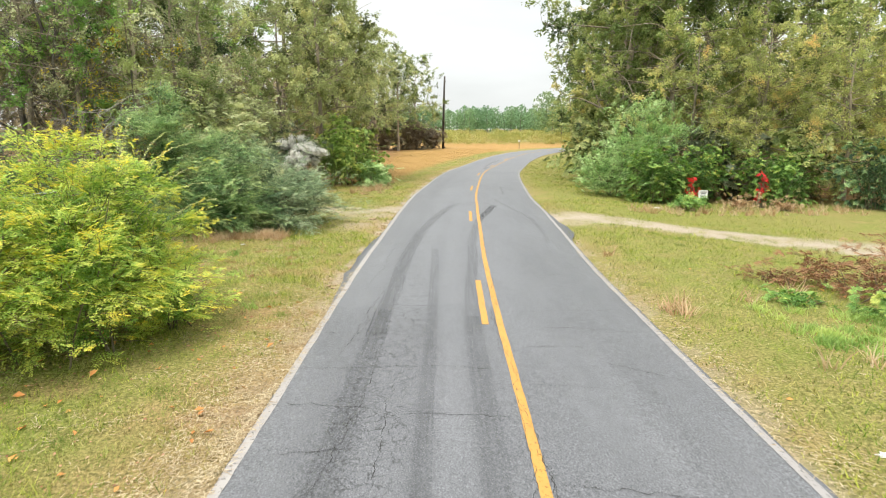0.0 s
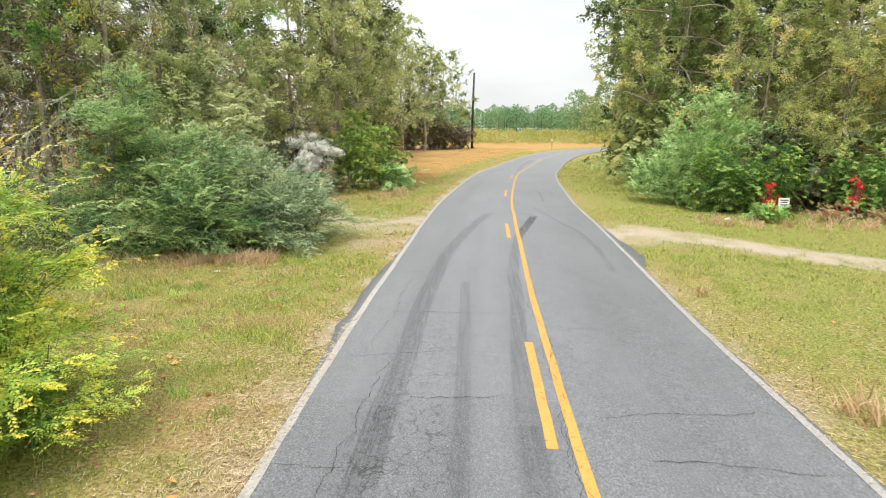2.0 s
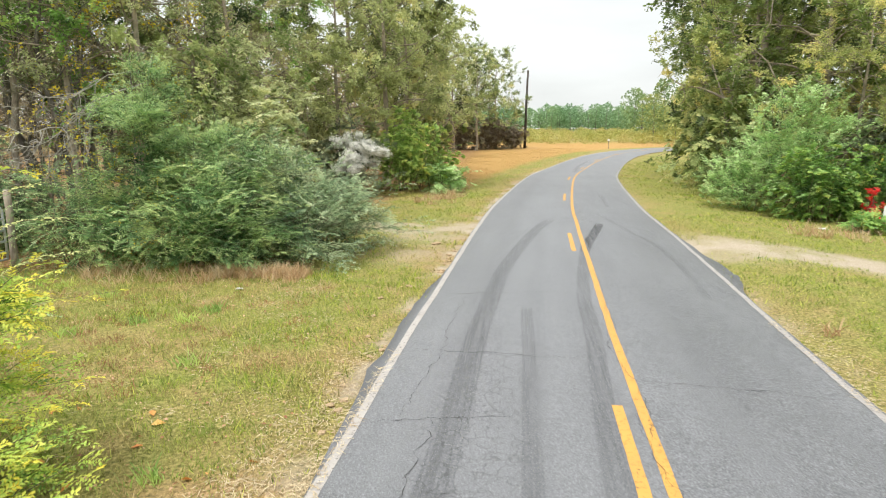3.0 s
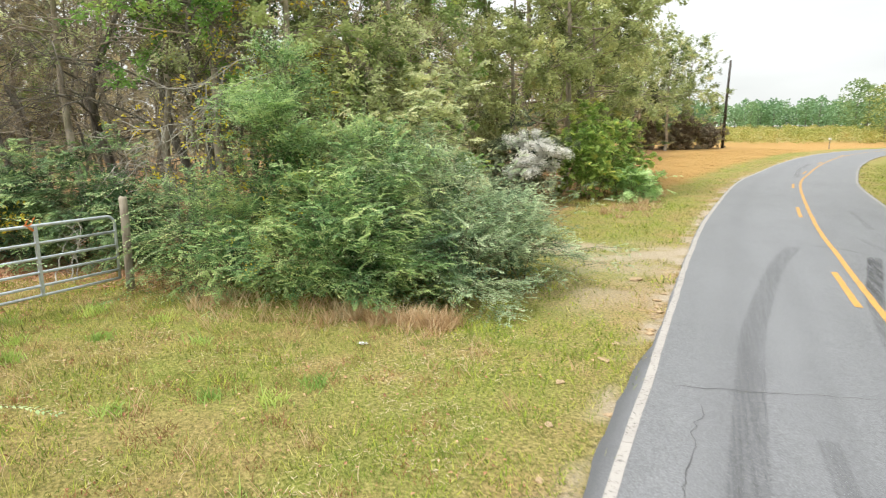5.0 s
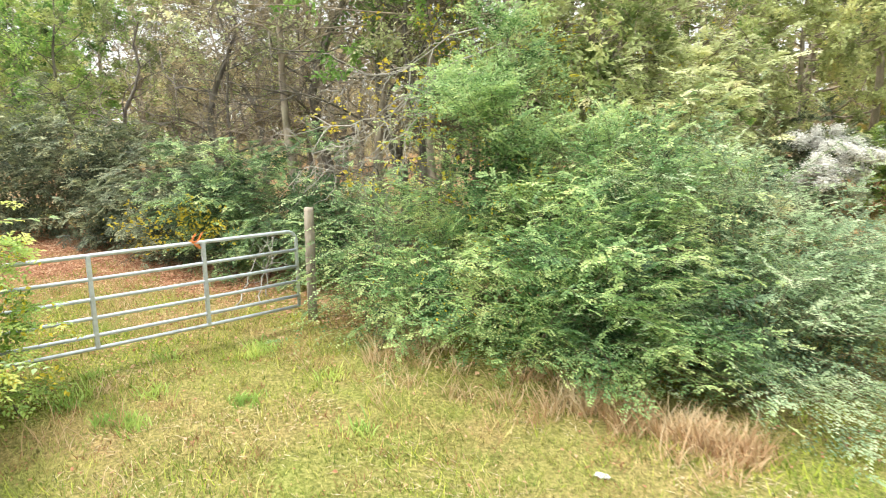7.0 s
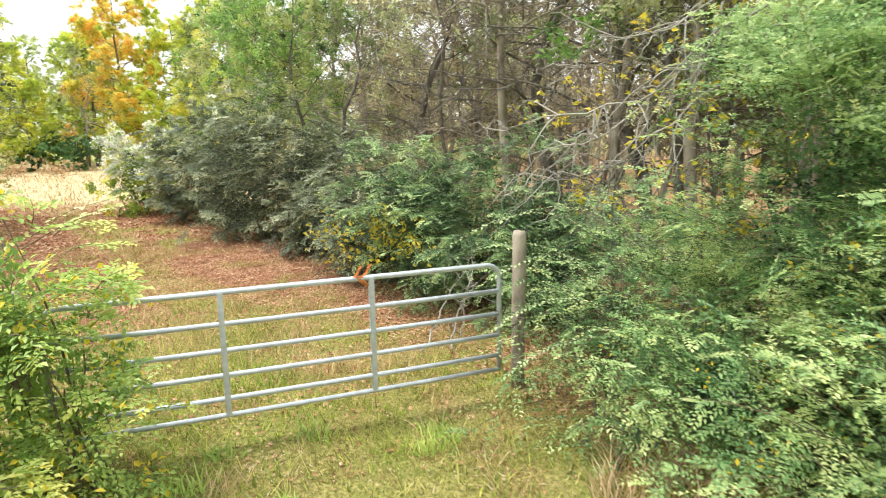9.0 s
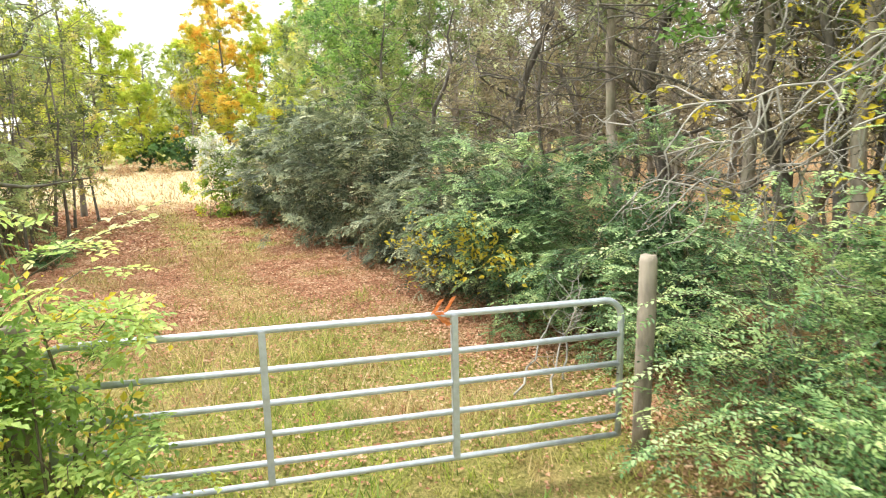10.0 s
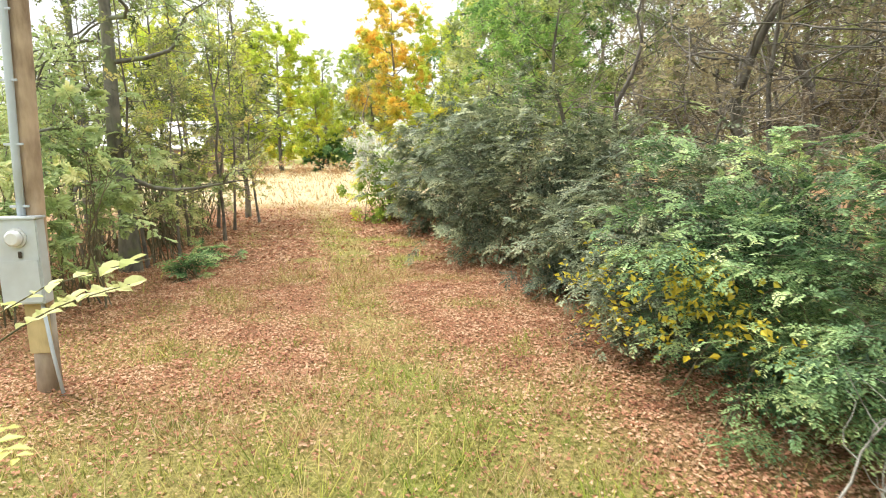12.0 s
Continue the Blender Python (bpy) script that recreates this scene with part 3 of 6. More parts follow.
def zones(x, y):
    """What covers the ground at each place: shares from 0 to 1."""
    x, y = np.asarray(x, dtype=float), np.asarray(y, dtype=float)
    d = off_road(x, y)
    n1, n2, n3 = vnoise(x, y, 1.1, 21), vnoise(x, y, 0.45, 22), vnoise(x, y, 3.5, 23)
    zone = {}
    left_straw = ramp(d, -4.9 + 1.2 * (n3 - 0.5), -3.5) * (d < 0) * (1 - ramp(y, 9, 17))
    shoulder = (1 - ramp(np.abs(d), 2.9, 4.1 + n1)) * (0.35 + 0.6 * n1) * np.where(d > 0, 0.45, 1.0 - 0.4 * ramp(y, 10, 13))
    worn = 0.34 * ramp(vnoise(x, y, 1.7, 25), 0.42, 0.7) * ramp(-x, 3.5, 5.5) * ramp(y, 11, 13)
    zone["straw"] = np.clip(worn + np.maximum(left_straw * 0.45, shoulder) + 0.4 * ramp(n3, 0.55, 0.8) * (x > -12) * np.where(d > 0, 0.5, 1.0) + 0.4 * ramp(vnoise(x, y, 0.8, 24), 0.58, 0.74) * np.where(d > 0, 0.5, 1.0), 0, 1)
    edge = ramp(n2 + 0.35 * n1, 0.6, 0.8) * (1 - ramp(np.abs(d), 2.85, 3.25)) * np.where(d > 0, 0.4, 0.3 + 0.7 * ramp(y, 9, 13))
    left_drive = (1 - ramp(np.abs(y - (24.6 - 0.1 * (x + 2) + 0.5 * (n1 - 0.5))), 0.4 + 0.6 * n1, 1.2 + 0.8 * n1)) * (d < -2.5) * (1 - ramp(-x, 7, 13))
    mouth = (1 - ramp(np.hypot((x + 2.9) / 1.4, (y - 23.2) / 3.7), 0.55, 1.25)) * 0.62
    line = np.interp(x, (4, 6, 8, 9.7, 11.5, 14, 30), (22.7, 22.6, 21.7, 20.4, 18.8, 17.7, 12.0))
    right_drive = (1 - ramp(np.abs(y - line + 1.0 * (n1 - 0.5)), 0.6, 1.9 + 0.9 * (1 - ramp(d, 3.5, 6.0)))) * (d > 2.5)
    ruts = 0.18 + 0.82 * ramp(0.6 * n2 + 0.4 * n1, 0.33, 0.6)
    zone["sand"] = np.clip(np.maximum.reduce([edge, left_drive * ruts * 0.8, mouth * ruts * (d < -2.6) * 0.8, right_drive * (0.45 + 0.55 * ruts)]), 0, 1)
    t = track_off(x, y)
    lane = ramp(-x, 13.2 + 2.6 * (n1 - 0.3), 17.5) * (1 - ramp(-x, 33, 40)) * (1 - ramp(np.abs(t), 4, 6))
    strip = (1 - ramp(np.abs(t - 0.1 + 0.9 * (n1 - 0.5)), 0.2, 1.0)) * 0.7
    woods = np.maximum.reduce([
        ramp(y, 19.5, 22) * ramp(-x, 5, 8) * (1 - ramp(y, 95, 110)) * (1 - ramp(-x, 60, 75)),
        ramp(d, 8.5, 11) * ramp(y, 29, 33) * (1 - ramp(y, 120, 140)),
        (1 - ramp(y, 10.5, 13.5)) * ramp(-x, 13, 17) * (1 - ramp(-x, 36, 44)),
        (1 - ramp(np.hypot(x + 10.9, y - 19.6), 1.0, 2.2)) * 0.9,
        (1 - ramp(np.abs(t - 3.4), 0.8, 2.0)) * ramp(-x, 12, 14) * (1 - ramp(-x, 36, 40))])
    zone["litter"] = np.clip(np.maximum(lane * (1 - strip) * ramp(n1, 0.2, 0.55), woods * (0.6 + 0.4 * n1)), 0, 1)
    zone["orange"] = ramp(y, 33, 44) * ramp(-d, 3.6 + 2.2 * n1, 6.5) * (1 - ramp(y, 125, 160)) * ramp(x, -24, -14)
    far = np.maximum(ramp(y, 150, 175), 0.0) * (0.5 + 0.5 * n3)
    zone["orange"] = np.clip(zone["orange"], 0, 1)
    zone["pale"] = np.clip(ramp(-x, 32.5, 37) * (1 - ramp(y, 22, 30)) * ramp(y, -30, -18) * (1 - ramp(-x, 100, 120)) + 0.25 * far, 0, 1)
    return zone


# ---- ground ----
def spaced(*runs):
    return np.unique(np.round(np.concatenate([np.arange(a, b, s) for a, b, s in runs]), 3))


gx = spaced((-1600, -400, 200), (-400, -120, 40), (-120, -44, 3), (-44, -13, 0.4), (-13, 13, 0.2), (13, 40, 1), (40, 120, 8), (120, 400, 40), (400, 1601, 200))
gy = spaced((-1600, -400, 200), (-400, -60, 40), (-60, -6, 4), (-6, 2, 1), (2, 30, 0.2), (30, 60, 0.6), (60, 160, 2), (160, 340, 10), (340, 600, 40), (600, 1601, 200))
X, Y = np.meshgrid(gx, gy, indexing="ij")
X, Y = X.ravel(), Y.ravel()
a, b = len(gx), len(gy)
I, J = np.meshgrid(np.arange(a - 1), np.arange(b - 1), indexing="ij")
q = (I * b + J).ravel()
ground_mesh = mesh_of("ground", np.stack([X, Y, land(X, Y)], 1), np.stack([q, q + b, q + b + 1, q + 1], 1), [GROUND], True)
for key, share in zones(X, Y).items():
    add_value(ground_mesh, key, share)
tagged(new("ground", ground_mesh), "grassy road verge with bare sandy tracks and fallen leaves", "ground", kind="structure")


# ---- road ----
def road_strip(name, offs, y0, y1, material, lift, values=None, parent=None, smooth=True):
    """A strip of the road's surface: offs gives its rows of offsets from the middle, by the run."""
    keep = (ROAD_FINE[:, 1] > y0) & (ROAD_FINE[:, 1] < y1)
    c, s = ROAD_FINE[keep], SIDE_FINE[keep]
    o = offs(c[:, 1])
    n, k = o.shape
    xy = c[:, None] + s[:, None] * o[:, :, None]
    z = crown(o) + lift + rising(xy[..., 1])
    v = np.concatenate([xy, z[:, :, None]], 2).reshape(-1, 3)
    i, j = np.meshgrid(np.arange(n - 1), np.arange(k - 1), indexing="ij")
    w = (i * k + j).ravel()
    me = mesh_of(name, v, np.stack([w, w + 1, w + k + 1, w + k], 1), [material], smooth)
    for key, fn in (values or {}).items():
        add_value(me, key, fn(o, np.repeat(c[:, 1:], k, 1)).ravel())
    ob = new(name, me)
    ob.parent = parent
    return ob


ROAD_FINE = glide(ROAD_WAY, 0.25)
SIDE_FINE = unit(np.gradient(ROAD_FINE, axis=0))[:, ::-1] * np.array((1, -1))
cols = np.r_[-1.0, np.linspace(-0.985, 0.985, 46), 1.0]


def road_offsets(y):
    left = np.interp(y, *LEFT_LINE) + 0.045 + (0.02 + 0.04 * ramp(y, 9, 12)) * vnoise(y, 0 * y, 0.7, 31) + (0.08 + 0.14 * vnoise(y, 0 * y, 0.6, 33)) * ramp(y, 10.2, 14.2) * (1 - ramp(y, 16.0, 19.2))
    right = np.interp(y, *RIGHT_LINE) + 0.05 + 0.07 * vnoise(y, 0 * y + 9, 0.8, 32) + (0.12 + 0.2 * vnoise(y, 0 * y, 0.8, 34)) * ramp(y, 17.4, 18.9) * (1 - ramp(y, 19.4, 25))
    return np.where(cols[None] < 0, cols[None] * left[:, None], cols[None] * right[:, None])


def crazed(o, y):
    return ramp(o, -2.1, -1.7) * (1 - ramp(o, -1.1, -0.7)) * (1 - ramp(y, 12, 18)) * (0.6 + 0.4 * vnoise(o, y, 1.5, 41)) + 0.25 * ramp(vnoise(o, y, 3.0, 42), 0.55, 0.75)


def oil(o, y):
    lanes = np.exp(-((o + 0.84) / 0.13) ** 2) * 0.25 * (1 - ramp(y, 24, 30)) + np.exp(-((o + 1.75) / 0.25) ** 2) * 0.25 + np.exp(-((o + 0.2) / 0.2) ** 2) * 0.25 * (1 - ramp(y, 16, 30))
    edge = np.where(o < 0, ramp(-o - np.interp(y, *LEFT_LINE), 0.04, 0.12), ramp(o - np.interp(y, *RIGHT_LINE), 0.04, 0.12))
    return np.clip(lanes * (0.6 + 0.6 * vnoise(o * 3, y, 2.0, 44)) + edge * np.where(o < 0, 0.15 + 0.75 * ramp(y, 11.0, 13.0), 0.3), 0, 1)


def smoothed(o, y):
    light = ramp(y, 10.3, 10.8) * (1 - ramp(y, 33, 40)) * (1 - ramp(o, 0.1, 0.4)) * 0.35
    light = light + 0.4 * ramp(y, 30, 48) + 0.2 * np.exp(-((o + 0.5) / 0.3) ** 2) * (y < 10.3)
    return np.clip(light * (0.6 + 0.6 * vnoise(o, y, 2.5, 46)), 0, 1)


road = road_strip("road", road_offsets, -60, 200, ASPHALT, 0.0, {"crazed": crazed, "oil": oil, "smooth": smoothed})
tagged(road, "cracked grey asphalt country road with tyre marks", "road", kind="structure")


def line_strip(name, off, width, y0, y1, material, label):
    wob = lambda y: (vnoise(y, 0 * y + width * 70, 0.5, 51, 2)[:, None] - 0.5) * 0.025  # noqa: E731
    ob = road_strip(name, lambda y: off(y)[:, None] + np.linspace(-width / 2, width / 2, 4)[None] + wob(y), y0, y1, material, 0.005, parent=road)
    return tagged(ob, label)


line_strip("edge_line", lambda y: -np.interp(y, *LEFT_LINE), 0.1, -40, 170, WHITE_PAINT, "worn white painted edge line")
line_strip("edge_line", lambda y: np.interp(y, *RIGHT_LINE), 0.09, -40, 170, FADED_PAINT, "worn white painted edge line")
line_strip("centre_line", lambda y: 0.235 + 0.08 * ramp(y, 15, 30), 0.105, -40, 170, YELLOW_PAINT, "solid yellow painted centre line")
for k in range(-2, 9):
    line_strip("centre_dash", lambda y: 0.0 * y, 0.11, 9.42 + 11.6 * k, 12.55 + 11.6 * k, YELLOW_PAINT, "yellow painted centre dash")


def tyre_mark(points, width, material, fade_out=1.5):
    p = glide(points, 0.15)
    side = unit(np.gradient(p, axis=0))[:, ::-1] * np.array((1, -1))
    n = len(p)
    o = np.array((-1.0, -0.86, -0.4, 0.0, 0.4, 0.86, 1.0)) * width / 2
    k = len(o)
    xy = p[:, None] + side[:, None] * o[None, :, None]
    z = crown(off_road(xy[..., 0], xy[..., 1])) + rising(xy[..., 1]) + 0.0025
    v = np.concatenate([xy, z[..., None]], 2).reshape(-1, 3)
    i, j = np.meshgrid(np.arange(n - 1), np.arange(k - 1), indexing="ij")
    w = (i * k + j).ravel()
    me = mesh_of("tyre_mark", v, np.stack([w, w + 1, w + k + 1, w + k], 1), [material], True)
    run = np.linspace(0, 1, n)
    end = np.minimum(1, np.minimum(run, 0.15 + 1 - run) * n * 0.15 / fade_out)
    edge = np.array((0.0, 0.9, 1.0, 0.95, 1.0, 0.9, 0.0))
    add_value(me, "fade", (end[:, None] * edge[None]).ravel())
    ob = new("tyre_mark", me)
    ob.parent = road
    return ob


tyre_mark([(-1.0, 8), (-1.0, 10.1), (-0.95, 11.7), (-0.9, 14.7), (-0.73, 18.0), (-0.6, 19.6), (-0.28, 22.0), (0.13, 24.6), (0.66, 26.9)], 0.34, RUBBER, 3)
tyre_mark([(0.47, 9), (0.54, 11.8), (0.72, 14.8), (0.8, 17.1), (1.11, 20.4), (1.34, 22.1), (1.74, 24.1), (2.13, 26.1)], 0.26, RUBBER, 3)
tyre_mark([(1.2, 21.2), (1.34, 22.1), (1.74, 24.1), (2.15, 26.2)], 0.3, RUBBER_FRESH, 1.5)
tyre_mark([(0.9, 27.1), (1.44, 27.0), (1.85, 26.6), (2.15, 26.2)], 0.12, RUBBER, 0.3)
tyre_mark([(-0.2, 2), (-0.19, 6), (-0.18, 10), (-0.18, 13.7), (-0.21, 16.2)], 0.2, RUBBER_FAINT, 2)
tyre_mark([(0.46, 2), (0.47, 6), (0.47, 10)], 0.3, RUBBER_FAINT, 2)
tyre_mark([(-1.05, 2), (-1.05, 5), (-1.03, 8), (-1.0, 10.5)], 0.34, RUBBER_FAINT, 2)
tyre_mark([(2.3, 29), (2.76, 24.8), (3.07, 22.7), (3.1, 20), (2.9, 17)], 0.16, RUBBER_FAINT, 1)
tyre_mark([(3.22, 35.5), (3.1, 33), (2.95, 30.6)], 0.18, RUBBER, 0.8)
tyre_mark([(3.4, 52), (4.4, 60), (6.0, 68)], 0.3, RUBBER, 1)


def crack_lines():
    """Open cracks: long ones across the lanes, short ones that branch off."""
    rng = rng_of(61)
    starts = [((-1.6, 5.5), (-0.6, 5.65)), ((-1.9, 6.7), (-0.6, 6.4)), ((-0.7, 6.35), (0.8, 6.25)), ((-1.8, 7.75), (0.85, 7.6)), ((1.0, 8.45), (2.1, 8.5)), ((2.1, 7.9), (3.0, 7.3)),
              ((1.0, 7.1), (1.9, 7.0)), ((-0.95, 10.65), (0.4, 10.65)), ((1.0, 10.2), (3.1, 10.4)), ((-1.9, 9.2), (-0.4, 9.0)), ((0.9, 13.2), (3.2, 13.0)), ((-1.8, 14.1), (0.6, 13.9)),
              ((-1.7, 27.4), (1.2, 27.2)), ((-1.6, 17.0), (0.5, 17.3)), ((1.2, 17.8), (3.4, 17.6)), ((-1.4, 30.0), (2.0, 30.3)), ((-1.5, 36), (1.5, 36.3)), ((1.4, 22.4), (3.5, 22.2)),
              ((-1.2, 4.2), (-0.9, 8.6)), ((-0.75, 4.6), (-0.55, 7.4)), ((-1.35, 8.0), (-1.2, 12.2)), ((0.8, 3.0), (0.84, 6.5)), ((0.82, 8.0), (0.9, 12.5)), ((0.92, 4.0), (0.94, 5.6)), ((1.1, 15.0), (1.2, 19.0)), ((-1.5, 12.0), (-1.3, 17.0)),
              ((0.86, 1.5), (0.84, 4.2)), ((0.83, 4.0), (0.9, 7.6)), ((0.88, 7.0), (0.86, 10.4)), ((0.9, 11.0), (1.0, 15.2)), ((-1.9, 3.2), (0.3, 3.1)), ((1.0, 4.9), (2.9, 4.6)), ((1.3, 9.3), (3.1, 9.2)), ((-1.95, 11.9), (-0.2, 12.1)), ((-1.3, 2.0), (-1.15, 5.2))]
    pieces = []
    for (x0, y0), (x1, y1) in starts:
        n = max(6, int(math.hypot(x1 - x0, y1 - y0) / 0.07))
        t = np.linspace(0, 1, n)
        jig = np.cumsum(rng.normal(0, 0.016, n)) + 0.02 * np.sin(np.cumsum(rng.normal(0, 1.2, n)))
        jig = jig - jig[0] - (jig[-1] - jig[0]) * t
        along = unit(np.array((x1 - x0, y1 - y0)))
        p = np.stack([x0 + (x1 - x0) * t, y0 + (y1 - y0) * t], 1) + jig[:, None] * np.array((-along[1], along[0]))
        p = p + rng.normal(0, 0.008, p.shape)
        w = (0.0045 if abs(x1 - x0) > 0.8 else 0.003) * (0.2 + 1.1 * rng.random(n)) * np.minimum(1, 6 * np.minimum(t, 1 - t) + 0.15)
        side = np.array((-along[1], along[0]))
        rows = np.stack([p - side * w[:, None], p + side * w[:, None]], 1)
        z = crown(off_road(rows[..., 0], rows[..., 1])) + 0.0075
        i = np.arange(n - 1) * 2
        pieces.append((np.concatenate([rows, z[..., None]], 2).reshape(-1, 3), np.stack([i, i + 1, i + 3, i + 2], 1)))
    return join(pieces)


v, f = crack_lines()
cracks = new("crack", mesh_of("crack", v, f, [CRACK]))
cracks.parent = road
tagged(cracks, "thin dark cracks in the asphalt", kind="stuff")


# ---- plants ----
def bush(name, lobes, label, leaf, seed, count=40, leaf_len=0.06, reach=1.0, group="", sprigs=None, droop=0.45, ratio=0.48, category="bush", stems=26, twigs=6, per=10, fill=0.1, open_foot=0.12, long_share=0.1, gather=0.7, tight=0.16, lift=0.22):
    """An arching shrub. lobes: (x, y, radius, height). Stems rise from the foot of each lobe; leafy shoots with side twigs fill its dome. count: thousands of leaves."""
    rng = rng_of(seed)
    cx, cy = lobes[0][:2]
    cz = float(land(cx, cy))
    all_lines, wood, foliage, tone_and_shade = [], [], [], []
    sizes = np.array([r * r * h for _, _, r, h in lobes]) ** 0.8
    for (lx, ly, radius, height), share in zip(lobes, sizes / sizes.sum()):
        at = np.array((lx - cx, ly - cy, 0.0))
        m = max(5, int(stems * share))
        foot = at + np.stack([rng.normal(0, 0.3 * radius, m), rng.normal(0, 0.3 * radius, m), np.full(m, -0.05)], 1)
        az = rng.random(m) * 2 * np.pi
        out = np.stack([np.cos(az), np.sin(az), np.zeros(m)], 1) * (0.15 + 0.7 * rng.random((m, 1)) ** 0.7) * radius
        rise = height * (0.95 - 0.4 * np.linalg.norm(out, axis=1) / radius) * (0.75 + 0.3 * rng.random(m))
        way = at + out + UP * rise[:, None] - foot
        lines = curve_points(foot, unit(way) + UP * 0.2, np.linalg.norm(way, axis=1), np.full(m, 0.22), 7, rng, 0.05)
        wood.append(tubes(lines, np.linspace(1, 0.3, 7)[None] * (0.008 + 0.012 * rng.random((m, 1))), 5))
        n = max(20, int(count * 1000 * share / (twigs * per + 8)))
        # starts of the shoots, through an uneven dome
        way = unit(rng.normal(size=(n, 3)) * np.array((1, 1, 0.8)) + np.array((0, 0, 0.25)))
        az = np.arctan2(way[:, 1], way[:, 0])
        bulge = 1 + 0.16 * np.sin(3 * az + seed) + 0.12 * np.sin(7 * az + 2 * seed + 4 * way[:, 2]) + 0.1 * np.sin(5 * way[:, 2] + seed)
        deep = (0.3 + 0.62 * rng.random(n) ** 0.6) * bulge
        length = reach * (0.25 + 0.45 * rng.random(n) ** 1.4) * (0.55 + 0.2 * radius)
        length = length * np.where(rng.random(n) < long_share, 1.9, 1.0)
        shape = np.array((0.86 * radius, 0.86 * radius, 0.6 * height))
        middle = at + np.array((0, 0, 0.36 * height))
        p = middle + way * deep[:, None] * shape
        # most shoots gather in clumps near the surface, with gaps between them
        k = 16
        clump_way = unit(rng.normal(size=(k, 3)) * np.array((1, 1, 0.8)) + np.array((0, 0, 0.3)))
        clump = middle + clump_way * (0.62 + 0.36 * rng.random((k, 1))) * shape
        mine = rng.integers(0, k, n)
        gathered = rng.random(n) < gather
        p = np.where(gathered[:, None], clump[mine] + rng.normal(0, tight * radius, (n, 3)) * np.array((1.25, 1.25, 0.55)), p)
        way = unit((p - middle) / shape)
        p[:, 2] = np.maximum(p[:, 2], height * open_foot * rng.random(n) + 0.06)
        side = unit(rng.normal(size=(n, 3)))
        sway = unit(way * np.array((1, 1, 0.6)) + side * np.array((0.5, 0.5, 0.25)) + UP * lift)
        sl = curve_points(p, sway, length, droop * (0.4 + rng.random(n)), 5, rng, 0.05)
        wood.append(tubes(sl, np.linspace(1, 0.35, 5)[None] * np.full((n, 1), 0.0045), 3))
        all_lines.append(sl)
        t = n * twigs
        which = np.repeat(np.arange(n), twigs)
        p, d = along_lines(sl, which, 0.1 + 0.9 * (np.tile(np.arange(twigs), n) + rng.random(t)) / twigs)
        tilt = np.repeat((0.32 if leaf_len < 0.08 else 0.6) * rng.normal(size=(n, 3)), twigs, 0)
        flat = unit(np.cross(d, UP + tilt) + 0.05 * rng.normal(size=d.shape)) * np.where(np.tile(np.arange(twigs) % 2, n)[:, None] == 0, 1, -1)
        way = unit(d * 0.75 + flat * 0.8 + 0.07 * rng.normal(size=d.shape))
        taper = np.tile(1.3 - 0.85 * (np.arange(twigs) + 0.5) / twigs, n)
        tl = curve_points(p, way, reach * (0.2 + 0.12 * rng.random(t)) * taper * (0.65 + 5 * min(leaf_len, 0.05)), 0.1 + 0.15 * rng.random(t), 3, rng, 0.02)
        ends = np.tile((np.arange(twigs) + 0.5) / twigs, n)
        mood = rng.normal(0, 0.26, n)
        for lines2, many, lo, far, lie in ((tl, per, 0.05, ends, tilt), (sl, 8, 0.3, np.full(n, 0.6), tilt[::twigs])):
            c = len(lines2)
            w2 = np.repeat(np.arange(c), many)
            s2 = lo + (1 - lo) * (np.tile(np.arange(many), c) + 0.6 * rng.random(c * many)) / many
            p, d = along_lines(lines2, w2, s2)
            hand = np.where(np.tile(np.arange(many) % 2, c)[:, None] == 0, 1, -1)
            lie = np.repeat(lie, many, 0)
            flat = unit(np.cross(d, UP + lie + 0.08 * rng.normal(size=d.shape))) * hand
            up = unit(UP + lie + 0.14 * rng.normal(size=d.shape))
            size = leaf_len * (0.6 + 0.75 * rng.random(len(p)))
            tint = np.repeat(mood, twigs if lines2 is tl else 1)
            tone_and_shade.append(np.repeat(1.2 * np.repeat(far, many) * (0.4 + 0.6 * s2) - 0.42 + np.repeat(tint, many), 4))
            foliage.append(leaf_quads(p, d * 0.7 + flat * 0.85 + 0.1 * rng.normal(size=d.shape), up, size, size * ratio))
        # denser leaves deep inside, coloured darker to paint in the shade there
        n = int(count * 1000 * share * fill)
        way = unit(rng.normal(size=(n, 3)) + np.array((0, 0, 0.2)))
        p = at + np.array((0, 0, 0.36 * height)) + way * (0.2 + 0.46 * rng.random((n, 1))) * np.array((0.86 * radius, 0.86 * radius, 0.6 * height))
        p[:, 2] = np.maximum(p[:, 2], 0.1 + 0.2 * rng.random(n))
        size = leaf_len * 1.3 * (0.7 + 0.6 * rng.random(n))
        tone_and_shade.append(np.full(4 * n, -0.5))
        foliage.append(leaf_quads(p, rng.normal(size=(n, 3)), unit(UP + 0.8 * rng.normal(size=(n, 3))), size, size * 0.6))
    ob = thing(name, (cx, cy, cz), label, category, group)
    tagged(part("branchwork", mesh_of("branchwork", *join(wood), [STEM], True), STEM, ob), kind="stuff")
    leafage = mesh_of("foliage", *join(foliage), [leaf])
    add_value(leafage, "tone_and_shade", np.concatenate(tone_and_shade))
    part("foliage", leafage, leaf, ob)
